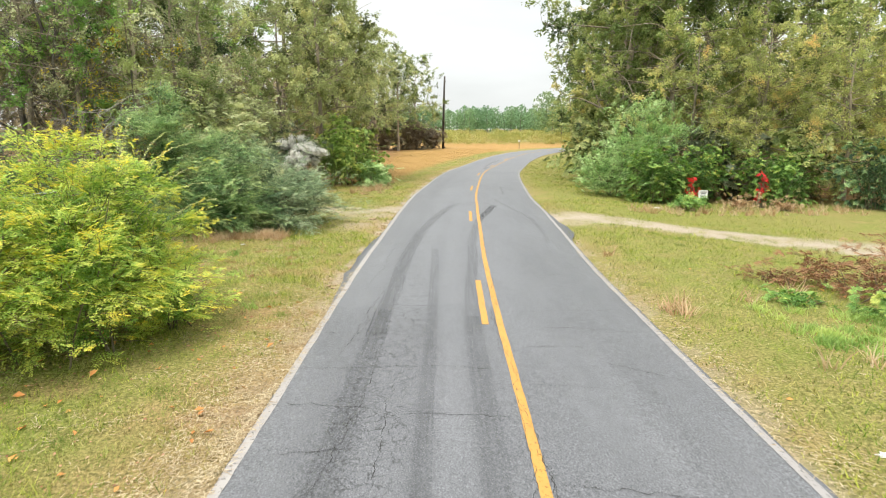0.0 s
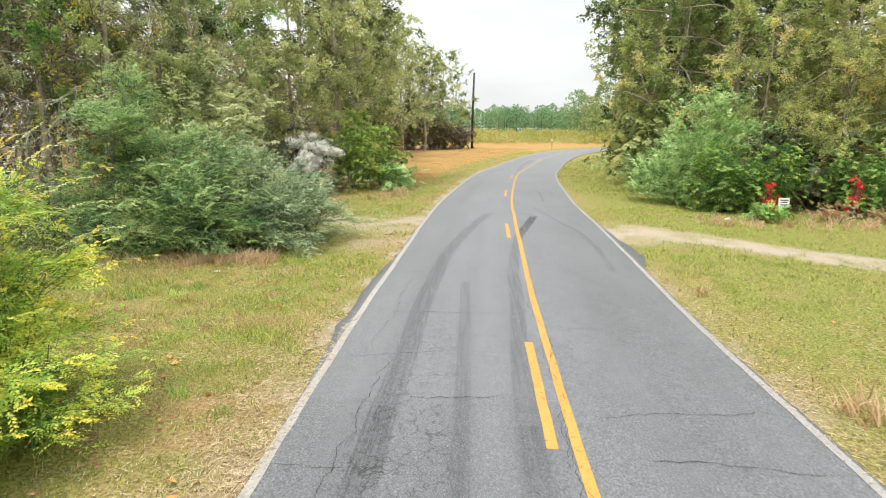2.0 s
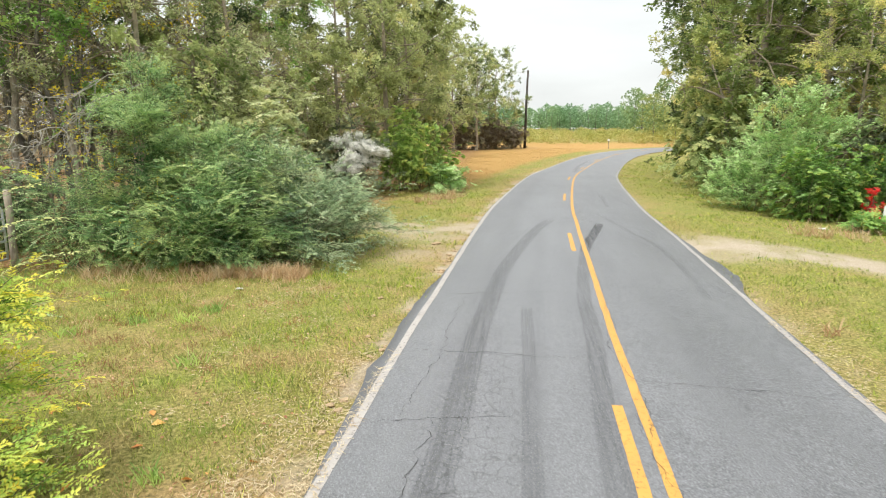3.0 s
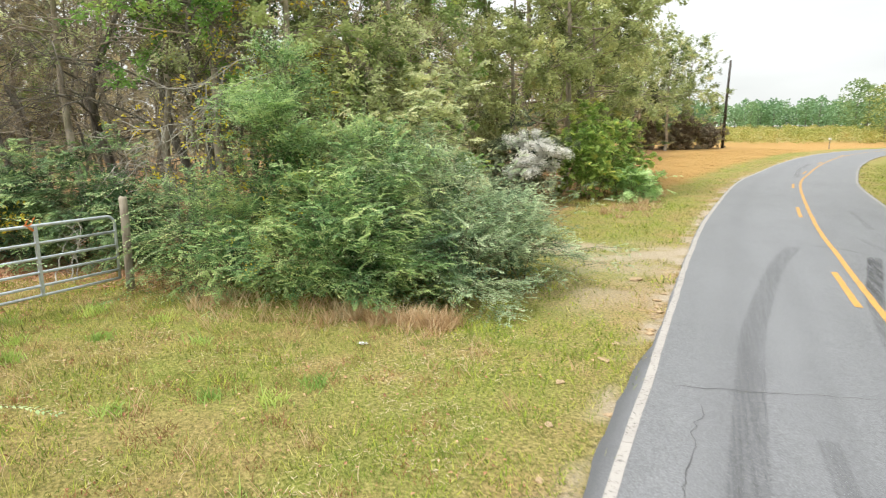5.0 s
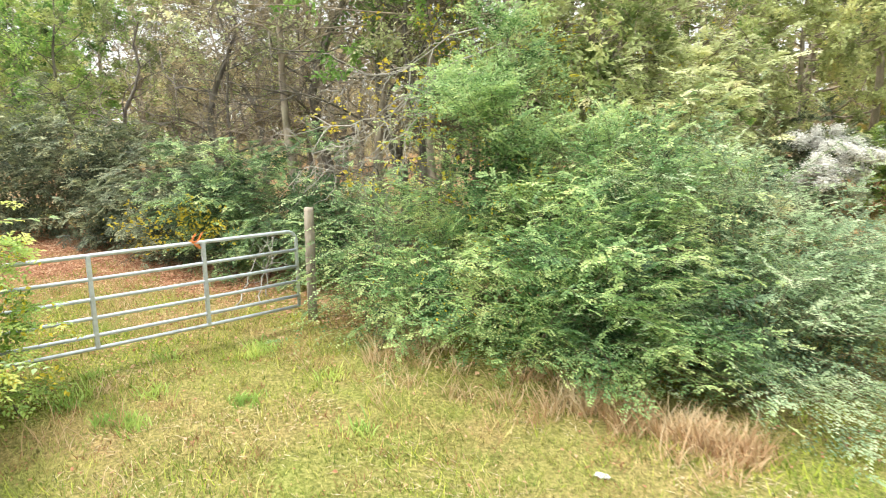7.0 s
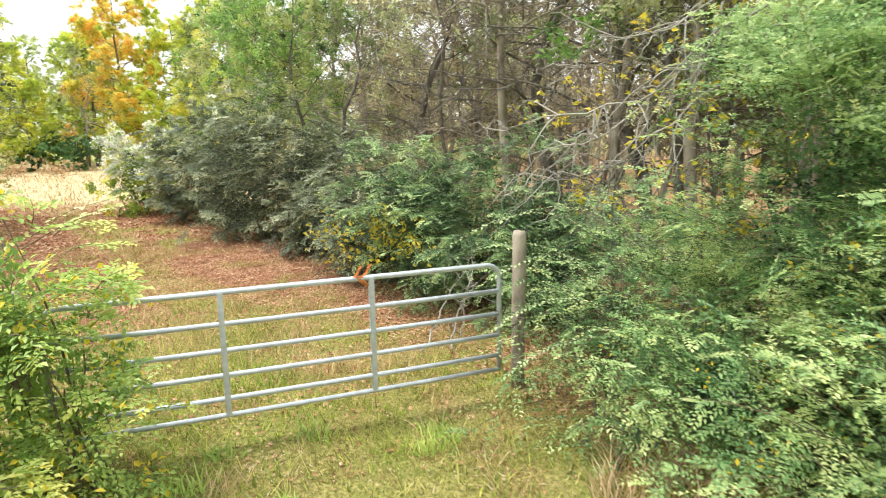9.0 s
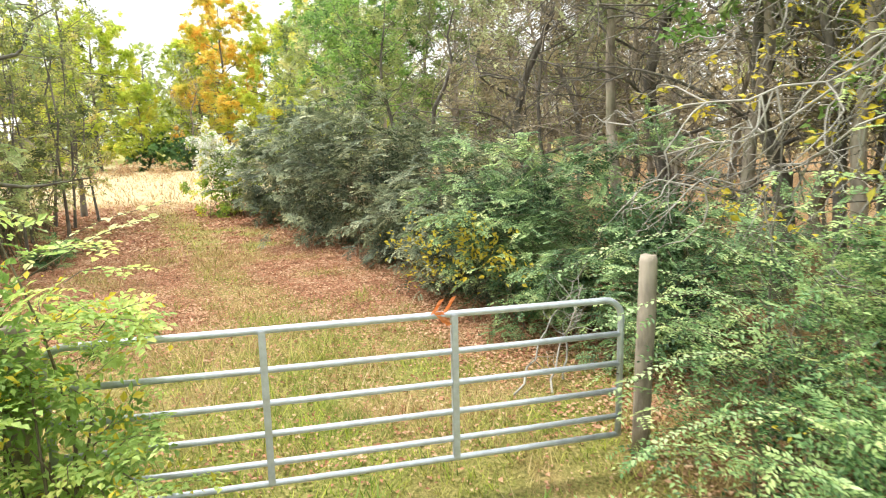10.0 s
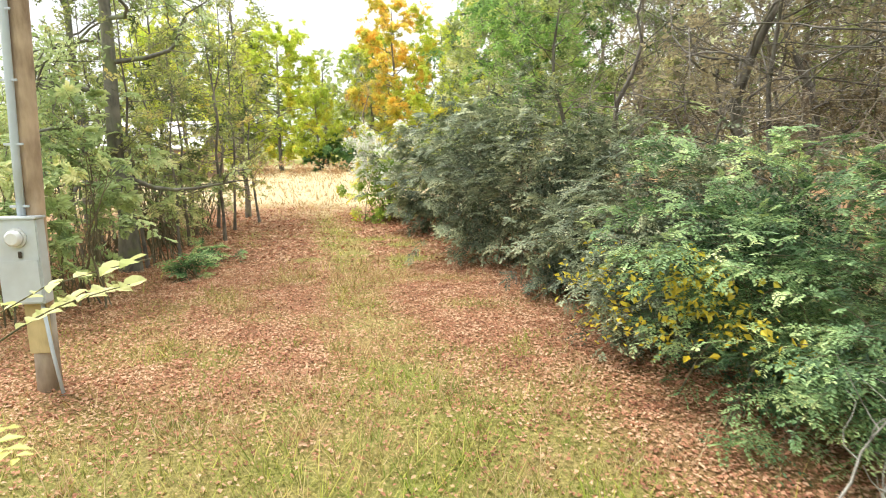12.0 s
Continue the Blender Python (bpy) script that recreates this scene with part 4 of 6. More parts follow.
    for word, material, many, size, band, near, text in sprigs or ():
        sl = np.concatenate(all_lines)
        tip = sl[:, -1]
        keep = (tip[:, 2] > band[0]) & (tip[:, 2] < band[1])
        if near:
            keep &= np.hypot(tip[:, 0] + cx - near[0], tip[:, 1] + cy - near[1]) < near[2]
        tips = sl[keep]
        pick = rng.integers(0, len(tips), max(1, many // 9))
        w2 = np.repeat(pick, 9)
        p, d = along_lines(tips, w2, 0.25 + 0.75 * rng.random(len(w2)))
        p = p + rng.normal(0, min(1.3 * size, 0.1), p.shape)
        sz = size * (0.6 + 0.7 * rng.random(len(p)))
        tagged(part(word, mesh_of(word, *leaf_quads(p, d + 0.9 * rng.normal(size=d.shape), unit(UP + 0.6 * rng.normal(size=d.shape)), sz, sz * 0.6), [material]), material, ob, text), kind="stuff")
    return ob


def tree(name, place, label, leaf, bark, seed, height=11.0, clear=3.0, spread=3.2, girth=0.16, limbs=22, branches=6, twigs=5, leaves=9000, leaf_len=0.13, lean=0.04, rise=0.55, group="", shape="round", category="tree", ratio=0.55):
    """A broadleaf tree: a swaying tapered trunk, limbs, branches, twigs, and leaves round the twigs."""
    rng = rng_of(seed)
    k = 10
    s = np.linspace(0, 1, k)
    sway = np.cumsum(rng.normal(0, lean, (k, 2)), 0) * height * 0.12
    trunk = np.concatenate([sway - sway[0], (s * height * 0.93)[:, None]], 1)[None]
    trunk[:, 0, 2] = -0.1
    wood = [tubes(trunk, (girth * (1 - 0.82 * s) * np.where(s == 0, 1.35, 1))[None], 9)]
    t0 = clear / height
    pos = t0 + (0.98 - t0) * (np.arange(limbs) + rng.random(limbs)) / limbs
    p, d = along_lines(trunk, np.zeros(limbs, int), pos)
    az = np.arange(limbs) * 2.4 + rng.normal(0, 0.4, limbs)
    u = (pos - t0) / (1 - t0)
    prof = np.sqrt(np.clip(1 - (2 * u - 0.75) ** 2 / 1.7, 0.12, 1)) if shape == "round" else (1.05 - 0.85 * u)
    up = rise * (0.4 + 0.9 * u + 0.4 * rng.normal(0, 0.5, limbs))
    way = unit(np.stack([np.cos(az), np.sin(az), up], 1))
    ll = spread * prof * (0.75 + 0.5 * rng.random(limbs))
    l1 = curve_points(p, way, ll, 0.12 * rng.normal(0.6, 1, limbs), 7, rng, 0.19)
    r1 = girth * (1 - 0.8 * pos) * (0.42 if leaves else 0.3)
    wood.append(tubes(l1, np.linspace(1, 0.25, 7)[None] * r1[:, None], 5))
    n = limbs * branches
    which = rng.integers(0, limbs, n)
    p, d = along_lines(l1, which, 0.25 + 0.75 * rng.random(n))
    way = unit(d * 0.7 + 0.75 * unit(rng.normal(size=d.shape)) + UP * 0.12)
    l2 = curve_points(p, way, spread * (0.16 + 0.26 * rng.random(n)), 0.2 * rng.normal(0.5, 1, n), 5, rng, 0.22)
    wood.append(tubes(l2, np.linspace(1, 0.3, 5)[None] * (0.3 * r1[which] + 0.004)[:, None], 3))
    t = n * twigs
    which_branch = rng.integers(0, n, t)
    p, d = along_lines(l2, which_branch, 0.2 + 0.8 * rng.random(t))
    way = unit(d * 0.6 + 0.8 * unit(rng.normal(size=d.shape)))
    l3 = curve_points(p, way, spread * (0.07 + 0.13 * rng.random(t)), 0.25 * rng.random(t), 3, rng, 0.06)
    wood.append(tubes(l3, np.linspace(1, 0.4, 3)[None] * np.full((t, 1), 0.005), 3))
    ob = thing(name, place, label, category, group)
    part("trunk", mesh_of("trunk", *wood[0], [bark], True), bark, ob)
    tagged(part("branchwork", mesh_of("branchwork", *join(wood[1:]), [bark], True), bark, ob), kind="stuff")
    if leaves:
        live = rng.permutation(t)[: max(1, int(t * 0.85))]
        which = live[rng.integers(0, len(live), leaves)]
        p, d = along_lines(l3, which, rng.random(leaves))
        p = p + rng.normal(0, 0.05 * spread / 3, p.shape)
        size = leaf_len * (0.55 + 0.8 * rng.random(leaves))
        foliage = leaf_quads(p, d * 0.5 + rng.normal(0, 0.7, d.shape) * np.array((1, 1, 0.6)) - UP * 0.12, unit(UP + 0.8 * rng.normal(size=d.shape)), size, size * ratio)
        crown_mesh = mesh_of("crown", *foliage, [leaf])
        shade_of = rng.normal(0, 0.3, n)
        add_value(crown_mesh, "tone_and_shade", np.repeat(shade_of[which_branch[which]], 4))
        part("crown", crown_mesh, leaf, ob)
    return ob


def spread_copies(ob, places, seed, low=0.85, high=1.2):
    rng = rng_of(seed)
    for x, y in places:
        z = float(land(x, y))
        k = low + (high - low) * rng.random()
        c = copy_thing(ob, pose(x, y, z, 0, 0, rng.random() * 360))
        c.scale = (k * (0.9 + 0.2 * rng.random()), k * (0.9 + 0.2 * rng.random()), k)


def scatter(count, x0, x1, y0, y1, gap, seed, keep=None):
    """Places at least gap apart in a stretch of the plan."""
    rng, out = rng_of(seed), []
    for _ in range(count * 60):
        x, y = rng.uniform(x0, x1), rng.uniform(y0, y1)
        if (keep is None or keep(x, y)) and all((x - a) ** 2 + (y - b) ** 2 > gap * gap for a, b in out):
            out.append((x, y))
            if len(out) == count:
                break
    return out


# ---- hedges and bushes, near ones first ----
bush("privet_bush", [(-8.7, 19.8, 1.25, 4.6), (-7.3, 20.3, 1.75, 3.3), (-6.2, 18.95, 1.0, 1.25), (-9.9, 19.9, 0.9, 2.3), (-7.2, 18.9, 1.5, 2.2), (-8.9, 18.6, 0.9, 1.7)], "big arching green privet bush beside the steel gate", PRIVET, 101, 152, 0.044, fill=0.14, per=12, reach=1.35, droop=0.34, long_share=0.25, gather=0.84, tight=0.13, lift=0.6,
     # pale_leaf: sky light on the privet's top, painted as paler leaves
     sprigs=[("yellow_leaf", YELLOW, 700, 0.042, (0.4, 2.6), (-8.9, 18.5, 1.7), "yellowing privet leaves"), ("pale_leaf", SHOOT, 9000, 0.045, (2.5, 5.4), (-8.3, 19.6, 1.6), "pale privet leaves with sky light painted in")])
bush("privet_bush", [(-5.8, 20.7, 1.6, 2.6), (-4.75, 21.0, 1.3, 1.9), (-5.1, 19.4, 1.0, 1.35)], "pale grey-green privet bush with long straight shoots by the verge", PRIVET_PALE, 146, 88, 0.04, fill=0.12, per=12, reach=1.5, droop=0.22, long_share=0.3, gather=0.8, tight=0.14, lift=0.4)
bush("yellowing_bush", [(-5.45, 9.2, 1.3, 3.1), (-5.05, 10.2, 0.85, 2.7), (-6.3, 7.7, 1.4, 3.0), (-5.0, 8.3, 0.85, 2.2), (-4.2, 9.5, 0.6, 1.35)], "arching roadside bush with green and bright yellow leaves", PRIVET_GOLD, 102, 150, 0.043, fill=0.16, open_foot=0.06, per=12, reach=1.2, droop=0.28, long_share=0.14, gather=0.74, tight=0.14, lift=0.5)
bush("gatepost_bush", [(-10.6, 13.0, 0.8, 2.5), (-9.95, 12.2, 0.8, 2.1), (-11.0, 13.65, 0.62, 2.75), (-9.75, 13.05, 0.6, 1.9), (-10.75, 14.05, 0.42, 1.9)], "leafy green shrub with yellowing tips over the gate's hinge end", LEAFY, 103, 26, 0.055, ratio=0.58, twigs=5, per=7, fill=0.15,
     sprigs=[("yellow_leaf", YELLOW, 1900, 0.06, (0.2, 2.6), None, "yellow autumn leaves")])
bush("privet_shoots", [(-10.35, 19.25, 0.95, 1.9), (-9.9, 18.5, 0.7, 1.3)], "long arching privet shoots beside the gate post", PRIVET, 145, 13, 0.048, per=12, reach=1.9, droop=0.5, long_share=0.6, gather=0.25, lift=0.5, fill=0.02, stems=16)
bush("hedge_bush", [(-13.6, 20.0, 1.6, 2.9), (-15.8, 19.4, 1.7, 2.9), (-12.5, 19.6, 0.9, 1.7), (-14.6, 18.9, 0.9, 1.4)], "green privet thicket beside the leaf-strewn track", PRIVET_MID, 104, 95, 0.045, per=12, fill=0.2,
     sprigs=[("yellow_leaf", YELLOW, 420, 0.085, (0.5, 1.4), (-14.8, 17.6, 1.1), "yellow autumn leaves")])
bush("hedge_bush", [(-18.2, 19.4, 1.8, 2.8), (-17.0, 18.8, 1.0, 1.6)], "dark green privet thicket beside the leaf-strewn track", PRIVET_DARK, 105, 46, 0.054, fill=0.2,
     sprigs=[("yellow_leaf", YELLOW, 200, 0.085, (0.4, 1.3), (-17.0, 17.2, 1.2), "yellow autumn leaves")])
bush("hedge_bush", [(-21.4, 18.8, 1.8, 3.5), (-19.9, 18.3, 1.0, 1.7)], "dark grey-green privet thicket beside the track", PRIVET_DARK, 106, 40, 0.06, fill=0.25)
bush("hedge_bush", [(-24.6, 18.1, 2.0, 5.3), (-23.2, 17.6, 1.3, 3.4), (-26.4, 17.3, 1.3, 3.4)], "dark grey-green privet thicket beside the track", PRIVET_DARK, 107, 46, 0.062, fill=0.16)
bush("hedge_bush", [(-28.7, 17.2, 1.9, 4.3)], "tall dark green thicket beside the track", PRIVET_DARK, 108, 24, 0.085)
bush("hedge_bush", [(-33.2, 17.4, 2.1, 4.3)], "tall green thicket beside the track", OAK, 109, 18, 0.1)
bush("white_tufted_bush", [(-32.2, 14.9, 1.3, 3.5)], "bush covered in white seed tufts at the field's edge", PRIVET_GOLD, 110, 9, 0.11,
     sprigs=[("seed_tuft", WHITE_TUFT, 8000, 0.1, (1.4, 5.0), None, "fluffy white seed tufts")])
bush("white_tufted_bush", [(-8.0, 33.9, 1.6, 3.3)], "dark bush with fluffy white seed tufts by the dirt track", PRIVET_DARK, 111, 22, 0.085,
     sprigs=[("seed_tuft", WHITE_TUFT, 26000, 0.065, (1.2, 2.9), (-7.2, 32.9, 1.25), "fluffy white seed tufts")])
bush("roadside_bush", [(-10.8, 31.4, 1.9, 3.7)], "leafy green bush at the edge of the woods", GREEN, 112, 26, 0.09, reach=0.5)
bush("roadside_bush", [(-6.3, 37.3, 2.0, 4.3), (-5.1, 39.4, 1.5, 2.8)], "bright green feathery bush at the edge of the woods", LEAFY, 113, 40, 0.09, reach=0.6, lift=0.8)
bush("roadside_bush", [(-4.4, 37.4, 1.0, 1.5), (-4.0, 39.4, 0.9, 1.3)], "low pale green bush beside the dry grass field", PALE, 114, 14, 0.075)
bush("roadside_bush", [(-7.0, 43.5, 2.4, 5.0), (-6.4, 47.5, 2.4, 5.4)], "olive green bush beside the dry grass field", OLIVE, 115, 16, 0.143)
bush("roadside_bush", [(-12.6, 27.6, 2.0, 5.0), (-11.0, 28.6, 1.4, 3.4)], "tall pale olive bush at the edge of the woods", HAZEL, 131, 26, 0.1)
bush("roadside_bush", [(-9.2, 23.9, 2.1, 6.2), (-7.4, 23.1, 1.4, 4.7)], "tall pale olive shrub thicket behind the privet bush", HAZEL, 141, 46, 0.075)
bush("roadside_bush", [(-10.6, 36.2, 2.2, 6.0)], "tall pale olive bush at the edge of the woods", HAZEL, 132, 20, 0.11)
bush("roadside_bush", [(10.2, 33.0, 2.5, 5.1), (8.3, 33.2, 1.5, 2.9)], "pale green feathery bush at the edge of the woods", PALE, 116, 75, 0.075, ratio=0.3, droop=0.12, lift=1.5, gather=0.55, reach=0.9, fill=0.04, tight=0.2)
bush("roadside_bush", [(10.4, 30.7, 1.5, 3.2), (11.8, 31.0, 1.1, 2.4)], "dense bright green bush at the edge of the woods", GREEN, 117, 60, 0.065, reach=0.42)
bush("roadside_bush", [(12.7, 31.5, 1.9, 3.1)], "green bush with red and orange autumn leaves", GREEN, 118, 40, 0.07, reach=0.42,
     sprigs=[("orange_leaf", ORANGE, 330, 0.11, (0.8, 2.2), None, "orange autumn leaves")])
bush("roadside_bush", [(16.2, 30.3, 2.1, 3.0)], "green bush at the edge of the woods", GREEN, 119, 40, 0.075, reach=0.42)
bush("roadside_bush", [(19.8, 28.6, 2.2, 3.4)], "dark green bush at the edge of the woods", PRIVET_MID, 120, 34, 0.08, reach=0.45)
bush("roadside_bush", [(14.6, 33.4, 2.3, 4.6)], "tall dark bush at the edge of the woods", PRIVET_DARK, 133, 15, 0.13)
bush("roadside_bush", [(18.4, 32.2, 2.3, 4.4)], "tall olive bush at the edge of the woods", OAK, 134, 14, 0.13)
bush("roadside_bush", [(9.9, 38.5, 2.1, 5.0), (10.6, 43.5, 2.3, 6.0)], "tall dark green bush beside the road", OAK, 135, 22, 0.143)
bush("roadside_bush", [(12.2, 50.5, 2.6, 6.5), (14.5, 58.5, 3.0, 7.0)], "tall dark green bush beside the road", OAK, 136, 19, 0.195)
bush("sumac", [(11.55, 29.2, 0.24, 1.5)], "small sumac with crimson leaves", RED, 121, 0.55, 0.1, reach=0.45, open_foot=0.6, twigs=4, per=6, gather=0.3, ratio=0.4, droop=0.7)
bush("sumac", [(14.75, 29.0, 0.24, 2.05)], "taller sumac with crimson leaves", RED, 122, 0.6, 0.1, reach=0.45, open_foot=0.6, twigs=4, per=6, gather=0.3, ratio=0.4, droop=0.7)
bush("brown_weeds", [(13.3, 27.9, 0.8, 0.6), (15.2, 27.6, 0.8, 0.55)], "dry brown weeds at the foot of the bushes", SEDGE, 123, 9, 0.06, ratio=0.22, droop=0.1, reach=0.45, tight=0.3, lift=1.4)
bush("low_bush", [(11.0, 28.2, 0.7, 0.5)], "low green bush at the foot of the sign", GREEN, 124, 5, 0.09)
bush("brown_weeds", [(8.9, 12.4, 0.95, 0.95), (7.3, 13.2, 0.85, 0.6), (8.4, 13.6, 0.9, 0.9), (10.3, 13.4, 1.1, 1.4)], "reddish brown dry weeds on the verge", BROWN, 125, 30, 0.045, ratio=0.3, droop=0.25, reach=0.5, tight=0.25)
bush("green_weeds", [(8.3, 10.8, 0.7, 0.7), (6.6, 11.4, 0.6, 0.35)], "half-dry green weeds on the verge", GREEN, 126, 12, 0.05, reach=0.45, tight=0.25)

# ---- woods ----
left_wood = dict(group="trees of the wood behind the gate")
oak = tree("oak_tree", (-10.2, 24.6, float(land(-10.2, 24.6))), "tall grey-green oak tree in the wood", OAK, BARK, 201, 9.8, 2.2, 3.4, 0.12, 24, 6, 5, 20000, 0.12, **left_wood)
understory = tree("young_tree", (-13.0, 23.6, float(land(-13.0, 23.6))), "thin young tree with sparse tan and yellowing leaves", TAN, BARK_DARK, 202, 7.8, 1.8, 2.3, 0.055, 20, 5, 5, 3600, 0.1, lean=0.15, rise=0.8, **left_wood)
bare = tree("bare_tree", (-17.2, 22.8, float(land(-17.2, 22.8))), "leafless grey tree with tangled twigs", BROWN, BARK, 203, 7.8, 1.4, 2.8, 0.08, 24, 7, 6, 0, 0.09, lean=0.16, rise=0.85, **left_wood)
leafy = tree("leafy_tree", (-13.2, 22.4, float(land(-13.2, 22.4))), "leafy green tree in the wood", GREEN, BARK_DARK, 204, 9.0, 3.4, 3.2, 0.1, 22, 6, 5, 13000, 0.12, lean=0.12, rise=0.8, **left_wood)
golden = tree("golden_tree", (-10.8, 21.9, float(land(-10.8, 21.9))), "slender tree with yellow autumn leaves", YELLOW, BARK_DARK, 205, 6.5, 1.6, 1.7, 0.04, 16, 5, 4, 700, 0.09, lean=0.08, **left_wood)
olive = tree("olive_tree", (-9.4, 37.0, float(land(-9.4, 37.0))), "grey-olive tree with yellowing leaves", SAGE, BARK, 206, 10.5, 2.4, 3.6, 0.14, 22, 6, 5, 18000, 0.14, group="trees along the road")
tall = tree("tall_tree", (13.5, 37.5, float(land(13.5, 37.5))), "tall dense dark green tree", DEEP, BARK, 207, 16.5, 1.6, 4.5, 0.22, 34, 6, 4, 27000, 0.17, group="trees along the road")
snag = tree("bare_tree", (-20.6, 22.0, float(land(-20.6, 22.0))), "dark crooked bare tree with spreading limbs", BROWN, BARK_DARK, 208, 8.0, 1.5, 3.4, 0.15, 16, 7, 6, 0, 0.09, lean=0.2, rise=0.9, **left_wood)

straight = tree("straight_tree", (-12.4, 22.3, float(land(-12.4, 22.3))), "straight tree with a pale trunk and high thin leaves", HAZEL, BARK, 232, 12.5, 4.6, 3.0, 0.11, 18, 6, 5, 6500, 0.1, lean=0.05, rise=0.3, **left_wood)
spread_copies(straight, [(-11.3, 23.1), (-9.2, 25.4), (-14.6, 22.6), (-16.9, 21.9)], 131, 0.9, 1.1)
tree("golden_sapling", (-10.9, 19.4, float(land(-10.9, 19.4))), "slender sapling with a few large yellow leaves", YELLOW, BARK_DARK, 209, 3.7, 1.9, 1.0, 0.018, 9, 4, 3, 190, 0.085, lean=0.06, **left_wood)
tree("golden_sapling", (-9.7, 19.2, float(land(-9.7, 19.2))), "short sapling with a few yellow leaves", YELLOW, BARK_DARK, 210, 3.2, 1.9, 0.7, 0.014, 7, 4, 3, 110, 0.085, lean=0.06, **left_wood)
spread_copies(understory, scatter(15, -34, -9, 21.8, 31, 1.9, 1, lambda x, y: y > 20.5 - 0.1 * (x + 16)), 11)
spread_copies(bare, scatter(11, -32, -9, 22.2, 30, 2.4, 2), 12)
spread_copies(snag, [(-14.8, 23.4), (-26.0, 21.5), (-17.6, 23.6), (-22.4, 23.8)], 13)
spread_copies(oak, [(-16.2, 28.0), (-26.4, 26.6), (-31.0, 23.8), (-13.8, 30.2)], 14)
spread_copies(leafy, [(-12.6, 33.0), (-33, 21.5), (-38.5, 21.0)], 15, 0.9, 1.25)
spread_copies(oak, [(-37, 24.5), (-43, 22.5), (-48, 25), (-54, 22)], 151, 1.0, 1.3)
spread_copies(golden, [(-12.2, 22.6), (-9.4, 23.6)], 16, 0.8, 1.1)
spread_copies(olive, [(-7.8, 40.5), (-7.6, 46.0), (-9.5, 52), (-12.5, 35), (-10.5, 57), (-10.0, 66), (-9.5, 76), (-9.0, 86)], 17, 1.05, 1.35)
spread_copies(tall, [(12.0, 44), (17, 43), (13.6, 52), (16.5, 61), (20.5, 70), (25, 78), (19, 38), (22, 44), (27, 42), (31, 37), (24, 53), (-11, 44)], 18, 0.85, 1.1)
russet = tree("russet_tree", (17.0, 34.2, float(land(17.0, 34.2))), "broad tree with olive and russet autumn leaves", RUSSET, BARK, 231, 9.4, 1.4, 3.9, 0.13, 26, 7, 5, 30000, 0.1, rise=0.35, group="trees along the road")
spread_copies(russet, [(13.6, 34.8), (20.4, 32.0), (24.0, 30.6), (28, 32), (22.5, 36.0), (17.8, 36.8)], 19, 0.85, 1.1)
spread_copies(tall, [(11.8, 41.5), (14.2, 47.5), (17.5, 56)], 191, 1.1, 1.25)

# trees south of the track
south = dict(group="trees south of the track")
track_oak = tree("oak_tree", (-23.8, 9.4, float(land(-23.8, 9.4))), "mossy oak trunk beside the leafy track", GREY_GREEN, MOSSY, 211, 12.0, 1.8, 3.0, 0.2, 22, 5, 5, 8000, 0.11, **south)
sapling = tree("sapling", (-27.2, 9.6, float(land(-27.2, 9.6))), "thin sapling beside the leafy track", OLIVE, BARK_DARK, 212, 6.5, 1.2, 1.5, 0.04, 16, 4, 4, 1900, 0.09, lean=0.08, **south)
slim = tree("slim_tree", (-34.6, 9.5, float(land(-34.6, 9.5))), "slim tree at the edge of the dry field", LIME, BARK_DARK, 213, 11.0, 2.4, 2.3, 0.1, 20, 5, 4, 3200, 0.13, **south)
spread_copies(sapling, scatter(14, -33, -22, 6.5, 10.4, 1.1, 5), 23, 0.8, 1.3)
spread_copies(track_oak, [(-29.5, 6.0), (-25.5, 3.0)], 24, 0.85, 1.1)
spread_copies(slim, [(-31.5, 7.6), (-37.5, 6.4)], 25, 0.8, 1.1)
bush("undergrowth", [(-25.2, 8.2, 1.0, 1.3), (-27.8, 8.6, 1.0, 1.2), (-21.8, 8.6, 0.9, 0.8)], "thin brown undergrowth below the saplings", BROWN, 127, 5, 0.045, stems=170, fill=0.02)
bush("undergrowth", [(-24.9, 9.5, 1.1, 3.2), (-27.0, 9.0, 1.3, 3.6), (-29.6, 9.2, 1.3, 3.4)], "twiggy thicket of half-bare saplings by the track", OAK, 137, 12, 0.08, stems=90, fill=0.02, open_foot=0.6)
bush("undergrowth", [(-21.0, 8.9, 1.1, 2.2), (-19.4, 7.2, 1.3, 2.6), (-22.4, 7.0, 1.3, 2.8)], "leafy light green thicket behind the meter pole", GREY_GREEN, 138, 8, 0.09, stems=60, fill=0.03)
bush("undergrowth", [(-20.6, 9.9, 1.1, 3.7), (-19.2, 9.1, 1.2, 3.5), (-22.6, 9.0, 1.0, 4.2)], "leafy light green brush in front of the mossy oak", GREY_GREEN, 144, 11, 0.1, stems=40, fill=0.0, open_foot=0.7, ratio=0.55)
bush("low_bush", [(-22.9, 11.0, 0.5, 0.45), (-24.4, 10.9, 0.5, 0.5)], "low green shoots at the oak's foot", PRIVET, 139, 2, 0.07)

# trees round the far field
lime = tree("lime_tree", (-88, 1.2, 0), "yellow-green tree at the far side of the field", LIME, BARK_DARK, 221, 17.0, 1.4, 5.6, 0.25, 28, 7, 5, 40000, 0.28, group="trees round the field")
tree("amber_tree", (-86, 15.6, 0), "golden orange autumn tree beyond the field", ORANGE, BARK_DARK, 222, 19.5, 3.0, 5.0, 0.26, 28, 7, 5, 36000, 0.28, group="trees round the field")
spread_copies(lime, [(-92, -4.5), (-86, -11), (-84, 21.0), (-78, 26), (-96, 12)], 26, 0.85, 1.1)
spread_copies(lime, [(-84, 6.3)], 27, 0.55, 0.6)
spread_copies(bare, [(-84, 11.2), (-80, -2.0)], 28, 1.4, 1.6)
